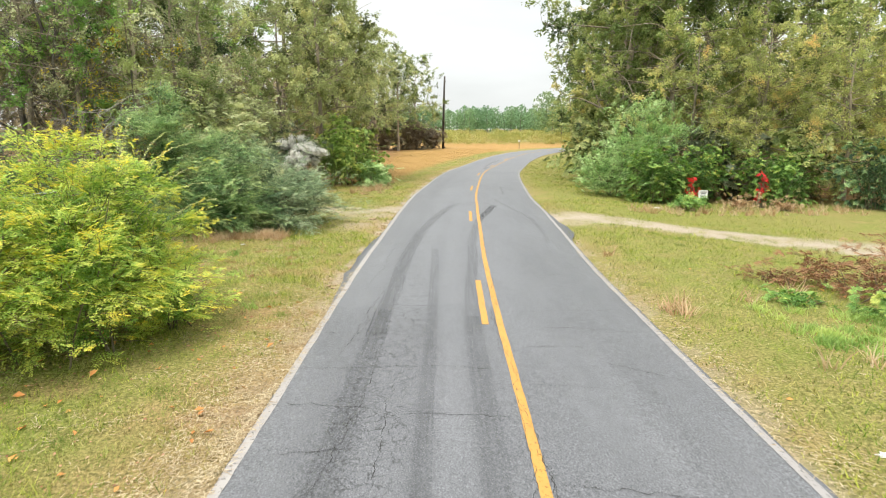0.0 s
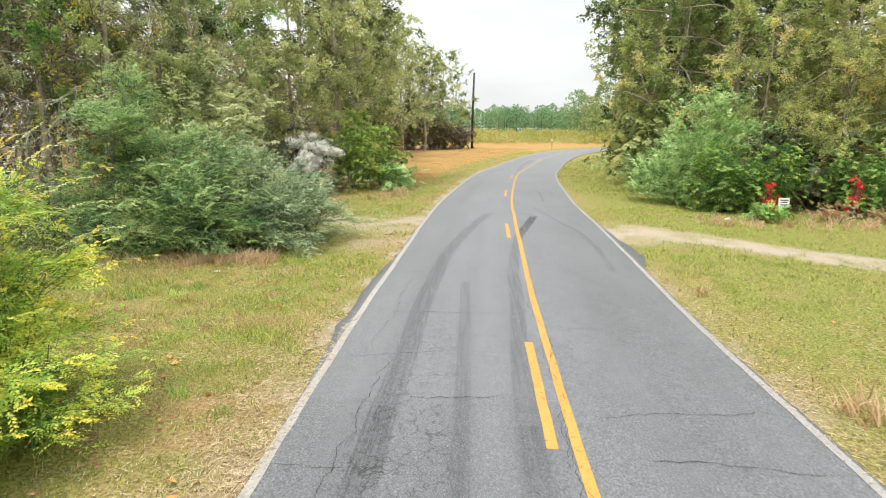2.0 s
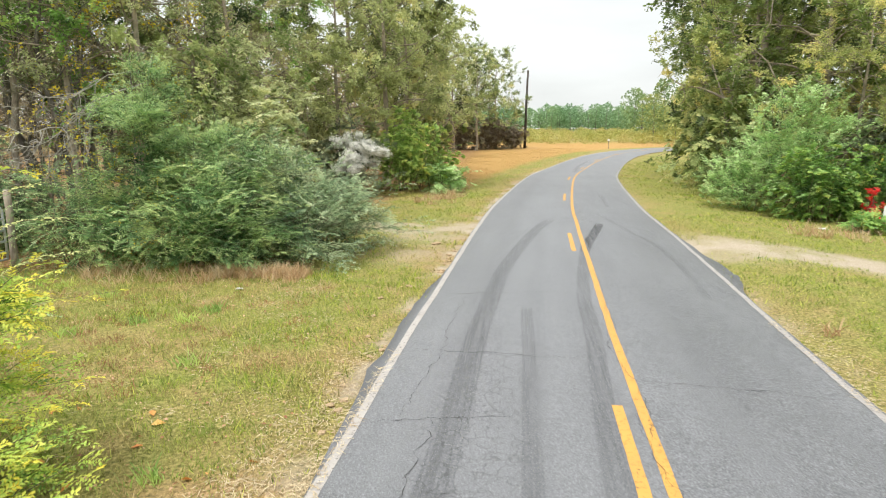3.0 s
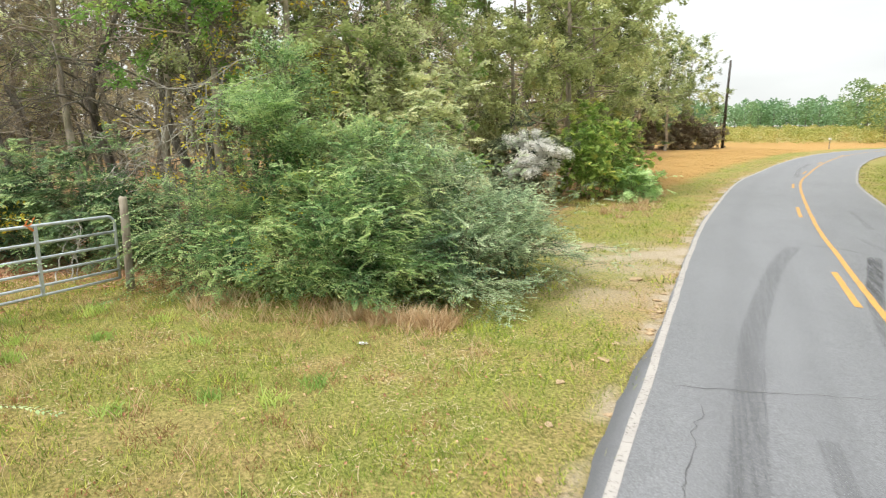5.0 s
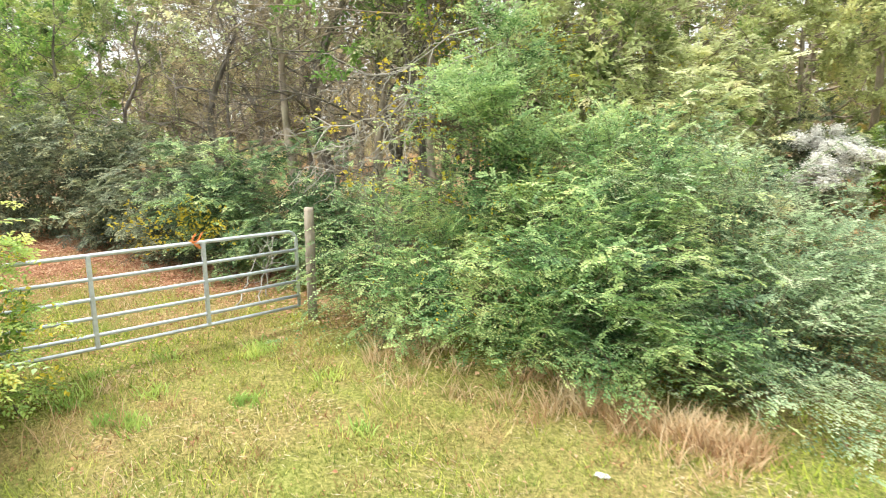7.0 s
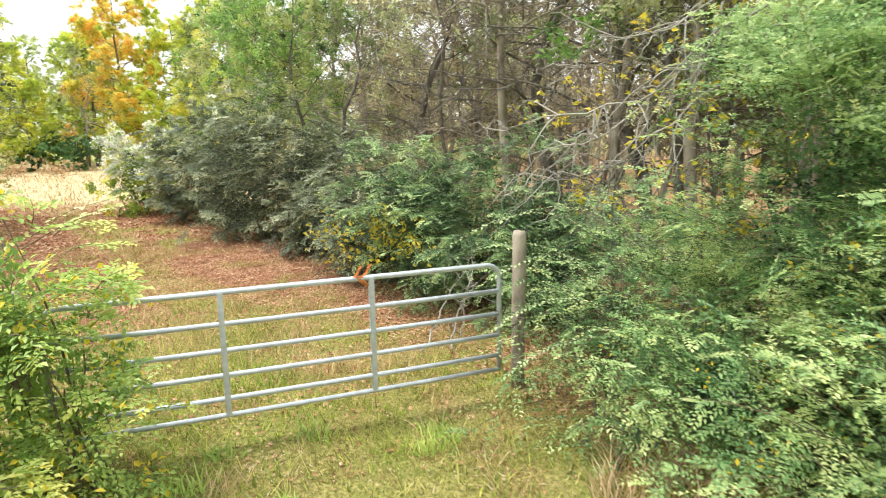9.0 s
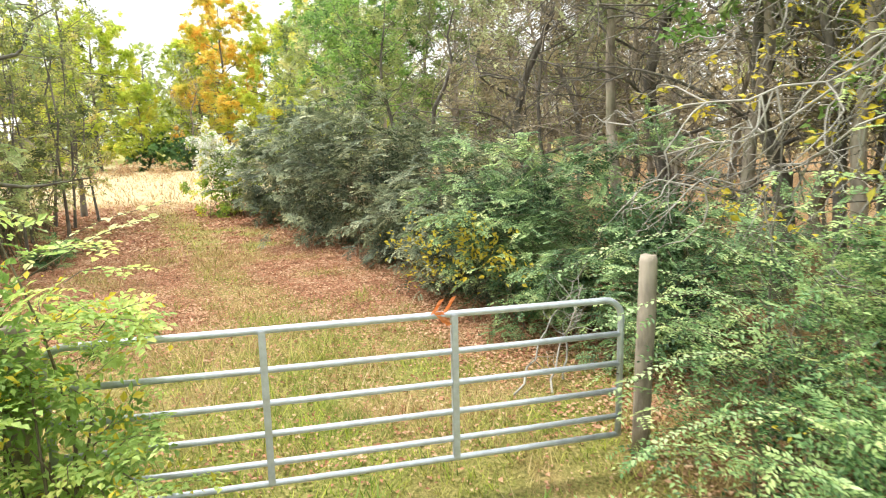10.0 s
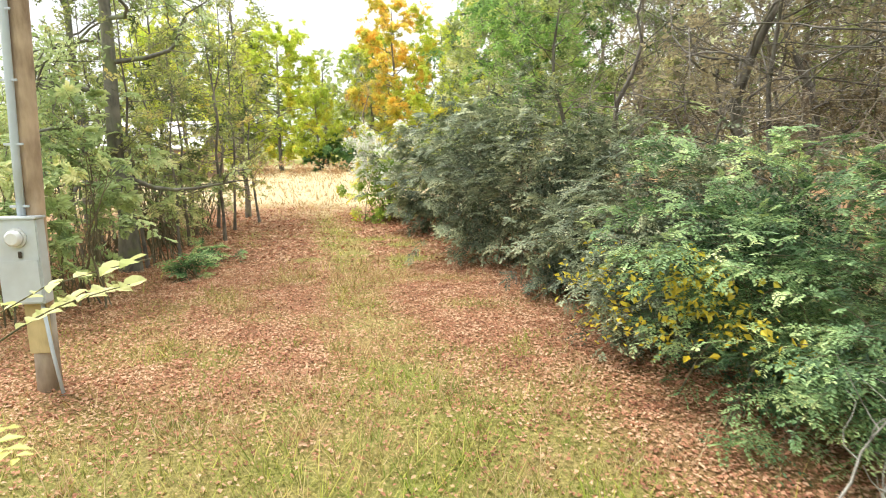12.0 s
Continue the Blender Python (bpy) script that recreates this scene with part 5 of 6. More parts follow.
bush("field_bush", [(-82, 10.2, 2.6, 5.0), (-83, 6.6, 2.0, 3.4)], "dark green bush at the far side of the field", PINE, 142, 7, 0.3)
bush("dry_weeds", [(-72, 6.0, 2.2, 1.5), (-74, 2.0, 2.4, 1.6), (-70, 9.5, 1.8, 1.2)], "pale dry weeds standing on the far field", SEDGE, 143, 14, 0.11, ratio=0.2, droop=0.15, reach=0.6, lift=1.2, tight=0.3)

# tall trees beside the far field by the road
spread_copies(oak, [(-6.5, 92), (-9.5, 96), (-4.2, 99)], 29, 1.35, 1.6)
bush("brown_thicket", [(-4.6, 96, 3.2, 6.0), (-9.0, 94, 3.4, 7.0), (-1.8, 98.5, 2.3, 4.2)], "brown leafless thicket at the far edge of the field", THICKET, 128, 60, 0.14, fill=0.5, open_foot=0.05)


def woods_band(name, label, places, leaf, seed, high, wide, per, size, trunks=True):
    """A far wood: many crowns of leaf clumps on trunks, joined."""
    rng = rng_of(seed)
    wood, foliage = [], []
    for x, y in places:
        z = float(land(x, y))
        h = high * (0.75 + 0.5 * rng.random())
        n = per
        u = rng.random(n)
        az = rng.random(n) * 2 * np.pi
        blob = 0.6 + 0.4 * np.sin(az * 3 + rng.random() * 6) * np.sin(u * 9 + rng.random() * 6)
        r = wide * np.sqrt(np.clip(1 - (2 * u - 0.8) ** 2 / 1.5, 0.05, 1)) * rng.random(n) ** 0.45 * (0.55 + 0.6 * blob)
        p = np.stack([x + r * np.cos(az), y + r * np.sin(az), z + h * (0.12 + 0.9 * u)], 1)
        s = size * (0.5 + rng.random(n))
        foliage.append(leaf_quads(p, rng.normal(size=(n, 3)), unit(UP + 0.6 * rng.normal(size=(n, 3))), s, s * 0.7))
        line = np.array([[[x, y, z - 0.2], [x + 0.2 * rng.normal(), y, z + h * 0.5], [x + 0.3 * rng.normal(), y, z + h * 0.9]]])
        wood.append(tubes(line, np.array([[0.018, 0.012, 0.004]]) * h, 5))
    ob = tagged(new(name), label, "woods", kind="stuff")
    if trunks:
        part("trunks", mesh_of("trunks", *join(wood), [BARK_DARK], True), BARK_DARK, ob)
    part("crowns", mesh_of("crowns", *join(foliage), [leaf]), leaf, ob)
    return ob


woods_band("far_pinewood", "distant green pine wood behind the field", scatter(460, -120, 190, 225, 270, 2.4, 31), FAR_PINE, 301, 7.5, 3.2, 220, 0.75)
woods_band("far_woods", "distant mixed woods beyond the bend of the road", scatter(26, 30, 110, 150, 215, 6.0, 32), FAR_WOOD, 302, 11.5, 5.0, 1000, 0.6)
woods_band("far_woods", "distant trees close behind the bend of the road", scatter(12, 26, 60, 120, 150, 5.0, 33, lambda x, y: off_road(x, y) < -7 or off_road(x, y) > 12), OLIVE, 303, 11, 4.0, 1500, 0.36)
woods_band("far_woods", "distant woods west of the dry field", scatter(60, -150, -92, -60, 75, 6.0, 34), OAK, 304, 13, 5.0, 600, 0.7)
woods_band("far_woods", "distant woods behind the gate", scatter(64, -85, -12, 33, 90, 4.0, 35, lambda x, y: x < -13 and off_road(x, y) < -15), TAN, 305, 11, 4.0, 500, 0.45)
woods_band("far_woods", "woods south of the track", scatter(10, -80, -20, -40, -6, 5.5, 36, lambda x, y: x > -66 or y < -18), OLIVE, 306, 7, 3.6, 260, 0.5)
woods_band("far_woods", "woods east of the road", scatter(70, 28, 90, 20, 120, 5.0, 37, lambda x, y: off_road(x, y) > 12), OAK, 307, 14, 5.0, 420, 0.65)
woods_band("young_pines", "yellow-green young growth on the far field", scatter(300, -30, 60, 122, 200, 2.2, 38, lambda x, y: off_road(x, y) < -9), leaf_material("young_growth", [(0.2, 0.24, 0.06), (0.38, 0.4, 0.1), (0.52, 0.46, 0.16), (0.46, 0.31, 0.12)], 0.15), 308, 1.9, 1.6, 220, 0.26, False)


# ---- grass and fallen leaves ----
def blades(count, x0, x1, y0, y1, seed, low, high, width, keep, lying=1.0, dry=0.0):
    rng = rng_of(seed)
    x, y = rng.uniform(x0, x1, count), rng.uniform(y0, y1, count)
    z = zones(x, y)
    d = off_road(x, y)
    rim = np.minimum(np.minimum(x - x0, x1 - x), np.minimum(y - y0, y1 - y))
    free = keep(x, y, d, z) & (rng.random(count) < rim / 2.2) & (np.abs(d) > 2.78) & (z["sand"] < 0.35 + 0.4 * rng.random(count)) & (vnoise(x, y, 0.3, 71) > 0.32 * rng.random(count))
    x, y, d = x[free], y[free], d[free]
    z = {k: v[free] for k, v in z.items()}
    n = len(x)
    lush = vnoise(x, y, 1.6, 72)
    h = (low + (high - low) * rng.random(n) ** 2) * (0.3 + 1.3 * lush * ramp(vnoise(x, y, 0.4, 75), 0.2, 0.75) + 0.3 * lush)
    az, lean = rng.random(n) * 2 * np.pi, (0.35 + 1.1 * rng.random(n)) * lying
    base = np.stack([x, y, land(x, y) - 0.01], 1)
    out = np.stack([np.cos(az), np.sin(az), np.zeros(n)], 1)
    side = np.stack([-np.sin(az), np.cos(az), np.zeros(n)], 1) * (width * (0.6 + 0.8 * rng.random(n)))[:, None]
    tip = base + out * (h * lean)[:, None] + UP * h[:, None]
    v = np.stack([base - side, base + side, tip], 1).reshape(-1, 3)
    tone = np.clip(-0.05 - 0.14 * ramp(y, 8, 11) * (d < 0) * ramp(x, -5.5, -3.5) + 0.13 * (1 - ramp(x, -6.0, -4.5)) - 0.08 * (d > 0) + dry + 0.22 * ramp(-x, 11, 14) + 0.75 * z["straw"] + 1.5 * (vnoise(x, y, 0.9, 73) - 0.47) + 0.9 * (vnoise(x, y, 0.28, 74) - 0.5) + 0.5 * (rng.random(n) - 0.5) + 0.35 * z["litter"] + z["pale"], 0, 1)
    rust = np.clip(z["orange"] * (0.4 + 0.8 * rng.random(n)) + 0.25 * ramp(-x, 12, 14) * rng.random(n) + 0.35 * z["litter"] * rng.random(n), 0, 1)
    return v, np.repeat(tone, 3), np.repeat(rust, 3)


sets = [
    blades(70000, -14.0, 0.0, 1.0, 21, 411, 0.015, 0.04, 0.005, lambda x, y, d, z: d < 0, 5.0, 0.12),
    blades(90000, -7.0, 0.5, -1.0, 15, 414, 0.008, 0.03, 0.005, lambda x, y, d, z: (d < 0) & (d > -5.2) & (z["straw"] > 0.2 + 0.3 * lattice(np.floor(x * 90), np.floor(y * 90), 9)), 7.0, 0.55),
    blades(13000, 2.5, 8.0, -1.0, 20, 415, 0.008, 0.03, 0.005, lambda x, y, d, z: (d > 0) & (d < 4.2), 7.0, 0.6),
    blades(36000, 1.5, 14.0, 1.5, 24, 412, 0.015, 0.04, 0.006, lambda x, y, d, z: d > 0, 5.0, 0.1),
    blades(36000, -22.0, -9.5, 8, 21, 413, 0.02, 0.05, 0.005, lambda x, y, d, z: z["litter"] < 0.3 + 0.6 * lattice(np.floor(x * 350), np.floor(y * 350), 5), 5.0, 0.3),
    blades(190000, -14.0, 0.0, 1.0, 23.5, 401, 0.03, 0.14, 0.0055, lambda x, y, d, z: (y < 19.5 + 0.0 * x) & (d < 0)),
    blades(46000, -11.0, 1.0, 17.0, 38.0, 402, 0.04, 0.15, 0.009, lambda x, y, d, z: d < 0),
    blades(100000, 1.5, 15.0, 1.5, 31.0, 403, 0.03, 0.13, 0.007, lambda x, y, d, z: d > 0),
    blades(80000, -24.0, -9.5, 7.5, 21.5, 404, 0.05, 0.24, 0.006, lambda x, y, d, z: z["litter"] < 0.2 + 0.62 * lattice(np.floor(x * 400), np.floor(y * 400), 3)),
    blades(30000, -40.0, -20.0, 8.0, 18.0, 405, 0.05, 0.25, 0.012, lambda x, y, d, z: z["litter"] < 0.2 + 0.7 * lattice(np.floor(x * 300), np.floor(y * 300), 4)),
    blades(70000, -14.0, 9.0, 33.0, 100.0, 406, 0.04, 0.11, 0.013, lambda x, y, d, z: (np.abs(d) < 14)),
    blades(25000, 5.0, 16.0, 26.0, 70.0, 407, 0.05, 0.15, 0.015, lambda x, y, d, z: (d > 0) & (d < 9)),
    blades(26000, -95.0, -35.0, -20.0, 26.0, 408, 0.12, 0.4, 0.03, lambda x, y, d, z: z["pale"] > 0.2),
]
v = np.concatenate([s[0] for s in sets])
me = mesh_of("grass", v, np.arange(len(v)).reshape(-1, 3), [GRASS])
add_value(me, "tone", np.concatenate([s[1] for s in sets]))
add_value(me, "rust", np.concatenate([s[2] for s in sets]))
tagged(new("grass", me), "short mixed green and straw-coloured roadside grass", "grass", kind="stuff")


def sedge(places, seed, low, high, per, width=0.006, material=SEDGE):
    rng = rng_of(seed)
    c = np.repeat(np.array(places, dtype=float), per, 0)
    n = len(c)
    p = np.concatenate([c + rng.normal(0, 0.09, (n, 2)), np.zeros((n, 1))], 1)
    p[:, 2] = land(p[:, 0], p[:, 1]) - 0.02
    az = rng.random(n) * 2 * np.pi
    way = unit(np.stack([np.cos(az) * 0.45, np.sin(az) * 0.45, np.ones(n)], 1))
    lines = curve_points(p, way, low + (high - low) * rng.random(n), 0.1 + 0.45 * rng.random(n), 5, rng, 0.04)
    side = unit(np.cross(way, rng.normal(size=way.shape)))[:, None] * (width * np.array((1, 0.9, 0.75, 0.5, 0.1)))[None, :, None]
    v = np.stack([lines - side, lines + side], 2).reshape(-1, 3)
    i, j = np.meshgrid(np.arange(n), np.arange(4), indexing="ij")
    w = (i * 10 + j * 2).ravel()
    return mesh_of("sedge", v, np.stack([w, w + 1, w + 3, w + 2], 1), [material])


rng = rng_of(501)
foot = [(rng.uniform(-6.6, -4.6), rng.normal(18.15, 0.16)) for _ in range(48)] + [(rng.uniform(-9.6, -6.5), rng.normal(17.95, 0.3)) for _ in range(22)]
tagged(new("dry_grass", sedge(foot, 502, 0.15, 0.52, 38)), "dry tan tufts of tall grass under the privet bush", "grass", kind="stuff")
edge = [(x, 19.2 + 0.2 * math.sin(x) + rng.normal(0, 0.3)) for x in rng.uniform(-12.5, -9.6, 24)] + [(rng.uniform(-12, -2.5), rng.uniform(12, 17.5)) for _ in range(36)] + [(rng.uniform(-17, -12.5), rng.uniform(12.5, 18.5)) for _ in range(40)]
tagged(new("dry_grass", sedge(edge, 503, 0.15, 0.5, 16, 0.004)), "scattered tan tufts of taller dry grass", "grass", kind="stuff")
edge = [(rng.uniform(-4.6, -3.0), rng.uniform(31, 40)) for _ in range(40)] + [(rng.uniform(8, 18), rng.uniform(25.8, 28)) for _ in range(60)]
edge = edge + [(4.04 + rng.normal(0, 0.2), 10.5 + rng.normal(0, 0.15)) for _ in range(4)] + [(rng.uniform(4, 9), rng.uniform(5, 16)) for _ in range(16)]
tagged(new("dry_grass", sedge(edge, 504, 0.2, 0.6, 20, 0.01)), "tan tufts of dry grass along the bushes", "grass", kind="stuff")
green_tufts = [(-5.46, 15.0), (-6.16, 14.88), (-5.3, 15.55), (-6.9, 14.2), (-4.4, 13.2), (-7.6, 16.2), (-3.4, 10.7), (-10.2, 16.6), (-9.9, 15.2)]
rng = rng_of(506)
green_tufts = green_tufts + [(rng.uniform(5.5, 9.0), rng.uniform(8.4, 10.8)) for _ in range(46)] + [(rng.uniform(-11.2, -8.8), rng.uniform(14.2, 17.0)) for _ in range(10)]
tagged(new("green_tufts", sedge(green_tufts, 505, 0.1, 0.3, 60, 0.009, LEAFY)), "fresh green tufts of grass", "grass", kind="stuff")


rng = rng_of(507)
verge_tufts = [p for p in ((rng.uniform(-11.0, -2.6), rng.uniform(4.0, 18.2)) for _ in range(900)) if off_road(np.array(p[0]), np.array(p[1])) < -3.1]
verge_tufts = verge_tufts + [p for p in ((rng.uniform(3.6, 10.5), rng.uniform(4.0, 20.0)) for _ in range(420)) if off_road(np.array(p[0]), np.array(p[1])) > 3.3]
tagged(new("grass_tufts", sedge(verge_tufts, 508, 0.05, 0.16, 40, 0.0035, VERGE_TUFT)), "coarse tufts of green and yellowing verge grass", "grass", kind="stuff")
dead_tufts = [(rng.uniform(-10.5, -3.2), rng.uniform(11.5, 17.6)) for _ in range(130)]
tagged(new("dry_grass", sedge(dead_tufts, 510, 0.04, 0.15, 44, 0.004, BROWN)), "low dead brown weeds among the verge grass", "grass", kind="stuff")
inside = [(rng.uniform(-18, -11.4), rng.uniform(12.6, 17.6)) for _ in range(150)]
tagged(new("grass_tufts", sedge(inside, 509, 0.08, 0.28, 26, 0.004, VERGE_TUFT)), "coarse tufts of grass behind the gate", "grass", kind="stuff")


STRAW = leaf_material("dead_straw", [(0.2, 0.14, 0.085), (0.38, 0.28, 0.17), (0.54, 0.43, 0.27), (0.66, 0.56, 0.37)], 2.5, 0.1, 0.8, 0.7)


def straw_bits(count, x0, x1, y0, y1, seed, keep):
    """Dead grass stalks lying flat, kept where keep(x, y) is high."""
    rng = rng_of(seed)
    x, y = rng.uniform(x0, x1, count), rng.uniform(y0, y1, count)
    free = keep(x, y) > rng.random(count)
    x, y = x[free], y[free]
    n = len(x)
    z = np.where(np.abs(off_road(x, y)) < 2.72, 0.05, land(x, y) + 0.004) + 0.02 * rng.random(n)
    az = rng.random(n) * 2 * np.pi
    way = np.stack([np.cos(az), np.sin(az), rng.normal(0, 0.12, n)], 1)
    long = 0.05 + 0.11 * rng.random(n)
    return leaf_quads(np.stack([x, y, z], 1), way, unit(UP + 0.3 * rng.normal(size=(n, 3))), long, 0.005 + 0.004 * rng.random(n))


v, f = join([
    straw_bits(42000, -4.2, -1.9, 2.5, 14.0, 611, lambda x, y: ramp(off_road(x, y), -3.8, -3.0) * (off_road(x, y) < -2.6) * ramp(y, 2.5, 4.3) * (1 - 0.6 * ramp(y, 9, 13)) * (0.35 + 0.8 * vnoise(x, y, 0.5, 612))),
    straw_bits(26000, -11.0, -3.0, 4.0, 18.0, 613, lambda x, y: 0.75 * ramp(vnoise(x, y, 0.7, 614), 0.42, 0.65) * (off_road(x, y) < -3.0)),
    straw_bits(16000, 2.8, 5.2, 2.5, 16.0, 617, lambda x, y: (1 - ramp(off_road(x, y), 2.95, 3.5)) * (off_road(x, y) > 2.62) * ramp(y, 2.5, 4.3) * (0.3 + 0.7 * vnoise(x, y, 0.5, 618))),
    straw_bits(6000, 3.0, 8.0, 3.0, 16.0, 615, lambda x, y: 0.6 * ramp(vnoise(x, y, 0.7, 616), 0.42, 0.65) * (off_road(x, y) > 2.75)),
])
tagged(new("dead_straw", mesh_of("dead_straw", v, f, [STRAW])), "dead tan straw lying along the road's edge", "straw", kind="stuff")


def fallen(count, x0, x1, y0, y1, seed, size, keep):
    rng = rng_of(seed)
    x, y = rng.uniform(x0, x1, count), rng.uniform(y0, y1, count)
    z = zones(x, y)
    free = (z["litter"] + keep(x, y) > rng.random(count)) & (np.abs(off_road(x, y)) > 3)
    x, y = x[free], y[free]
    n = len(x)
    p = np.stack([x, y, land(x, y) + 0.008 + 0.03 * rng.random(n)], 1)
    az = rng.random(n) * 2 * np.pi
    way = np.stack([np.cos(az), np.sin(az), rng.normal(0, 0.25, n)], 1)
    s = size * (0.5 + 0.9 * rng.random(n))
    return leaf_quads(p, way, unit(UP + 0.35 * rng.normal(size=(n, 3))), s, s * (0.5 + 0.3 * rng.random(n))[:])


v, f = join([
    fallen(150000, -24, -11.5, 8, 22, 601, 0.044, lambda x, y: 0.2),
    fallen(30000, -38, -24, 7, 22, 602, 0.1, lambda x, y: 0.02),
    fallen(20000, -12.5, -2.5, 4, 19.5, 603, 0.042, lambda x, y: 0.13 + 0.4 * ramp(-x, 9.5, 11.0) + 0.35 * ramp(-x, 9.0, 10.5) * ramp(y, 16.5, 18)),
    fallen(16000, -12.5, -5, 17.8, 27, 604, 0.055, lambda x, y: 0.1),
])
tagged(new("fallen_leaves", mesh_of("fallen_leaves", v, f, [leaf_material("fallen_leaf", [(0.09, 0.04, 0.025), (0.28, 0.115, 0.065), (0.47, 0.225, 0.125), (0.62, 0.41, 0.26)], 2.0, 0.1, 0.7, 0.6)])), "reddish brown fallen leaves along the track", "leaves", kind="stuff")

v, f = join([fallen(260, -5.5, -1.9, 2, 12, 605, 0.1, lambda x, y: 0.35), fallen(120, 3.3, 8.5, 3, 14, 606, 0.08, lambda x, y: 0.3)])
tagged(new("fallen_leaves", mesh_of("fallen_leaves", v, f, [leaf_material("fresh_fallen_leaf", [(0.5, 0.16, 0.05), (0.7, 0.3, 0.08), (0.75, 0.5, 0.14)], 3.0, 0.1, 0.6)])), "a few bright orange leaves fallen on the verge", "leaves", kind="stuff")

# ---- steel gate, its posts, tape and chain ----
HINGE, LATCH = Vector((-11.24, 13.76, 0)), Vector((-10.88, 17.76, 0))
gate_way = (LATCH - HINGE).normalized()
gate_len = (LATCH - HINGE).length
gate = thing("farm_gate", (*HINGE[:2], 0.0), "galvanised six-bar tubular steel farm gate, closed", "gate", turn=math.degrees(math.atan2(gate_way.y, gate_way.x)))
bars = [0.31, 0.465, 0.68, 0.905, 1.145, 1.42]
R = 0.0255
corner = [(gate_len - 0.14 + 0.14 * math.sin(a), 0, 1.42 - 0.14 + 0.14 * math.cos(a)) for a in (math.pi / 2 * k / 6 for k in range(7))]
back = [(0.14 - 0.14 * math.sin(a), 0, 1.42 - 0.14 + 0.14 * math.cos(a)) for a in (math.pi / 2 * k / 6 for k in range(6, -1, -1))]
part("frame", tube_bm([(0, 0, 0.31)] + back + corner + [(gate_len, 0, 0.31)], R, 12), STEEL, gate)
for h in bars[:-1]:
    sag = [(gate_len * t, 0.0, h - 0.008 * math.sin(math.pi * t)) for t in (0.0, 0.2, 0.4, 0.6, 0.8, 1.0)]
    part("rail", tube_bm(sag, R * 0.92, 10), STEEL, gate)
for t in (1 / 3, 2 / 3):
    bm = box_bm((0.048, 0.012, 1.11), (gate_len * t, -0.027, 0.865), 0.004)
    box_bm((0.012, 0.05, 1.11), (gate_len * t - 0.018, -0.004, 0.865), 0.003, bm)
    part("upright", bm, STEEL, gate)
for h in (0.35, 1.2):
    part("hinge", tube_bm([(-0.04, 0.0, h - 0.05), (-0.04, 0.0, h + 0.05)], 0.022, 8), DARK_METAL, gate)


def wood_post(x, y, height, radius, label, lean=(0.0, 0.0)):
    ob = thing("gate_post", (x, y, 0.0), label, "post", "posts of the gate")
    rng = rng_of(int(abs(x * 100)))
    pts = [(lean[0] * t, lean[1] * t, -0.1 + (height + 0.1) * t) for t in (0, 0.25, 0.5, 0.75, 0.97, 1.0)]
    bm = tube_bm(pts, [radius * k for k in (1.05, 1.0, 1.0, 0.98, 0.97, 0.86)], 14)
    for v in bm.verts:
        v.co += Vector(rng.normal(0, 0.004, 3))
    part("shaft", bm, POST_WOOD, ob)
    return ob


wood_post(-11.0, 18.07, 1.72, 0.072, "weathered round wooden gate post", (-0.02, 0.03))
wood_post(-11.4, 13.55, 1.55, 0.11, "wooden hinge post hidden in leaves")
chain = thing("gate_chain", (-10.9, 17.74, 0.0), "rusty chain between the gate and its post", "chain")
for k in range(11):
    t = k / 10
    c = Vector((0.02 + 0.03 * t, -0.02 + 0.3 * t, 0.86 - 0.12 * math.sin(math.pi * t)))
    ring = [c + Vector((0.014 * math.cos(a) if k % 2 else 0, 0.022 * math.sin(a), 0 if k % 2 else 0.014 * math.cos(a))) for a in (2 * math.pi * j / 8 for j in range(9))]
    part("link", tube_bm(ring, 0.004, 5, False), DARK_METAL, chain)
tape_at = HINGE + gate_way * (gate_len * 0.635)
tape = thing("marker_tape", (tape_at.x, tape_at.y, 1.42), "frayed orange tape tied to the gate's top rail", "tape")
for turn, drop, reach in ((-0.6, -0.1, 0.06), (0.5, 0.09, 0.03), (0.7, -0.11, 0.08), (-0.3, 0.07, 0.05)):
    bm = bmesh.new()
    rows = []
    for k in range(6):
        t = k / 5
        p = Vector((0.03 * math.cos(turn), reach * turn + 0.07 * t, 0.03 - drop * t * 1.2 if drop > 0 else 0.02 - drop * t))
        w = Vector((0.006 * math.sin(9 * t), 0.018, 0.004))
        rows.append((bm.verts.new(p - w), bm.verts.new(p + w)))
    for r, s in zip(rows, rows[1:]):
        bm.faces.new((r[0], r[1], s[1], s[0]))
    bmesh.ops.solidify(bm, geom=bm.faces[:], thickness=0.002)
    part("strip", bm, TAPE, tape)

# ---- electric meter pole ----
pole = thing("meter_pole", (-16.62, 11.46, 0.0), "weathered service pole with an electric meter box", "pole")
part("shaft", tube_bm([(0, -0.03, -0.2), (0, 0.0, 1.5), (0.0, 0.12, 4.0), (0, 0.26, 7.5)], [0.118, 0.115, 0.105, 0.095], 14), POLE_WOOD, pole)
part("stub", tube_bm([(0.01, -0.035, -0.2), (0.01, -0.02, 0.5), (0.01, -0.01, 0.98)], [0.128, 0.124, 0.122], 14), POST_WOOD, pole, "weathered grey lower length of the pole")
box = part("meter_box", box_bm((0.17, 0.44, 0.92), (0.2, -0.03, 1.52), 0.012), BOX_GREY, pole, "grey steel meter box")
part("box_lid", box_bm((0.2, 0.47, 0.025), (0.205, -0.03, 1.985), 0.006), BOX_GREY, box)
part("box_door", box_bm((0.012, 0.4, 0.46), (0.29, -0.03, 1.31), 0.004), BOX_GREY, box)
bm = tube_bm([(0.28, -0.02, 1.78), (0.31, -0.02, 1.78)], 0.105, 20)
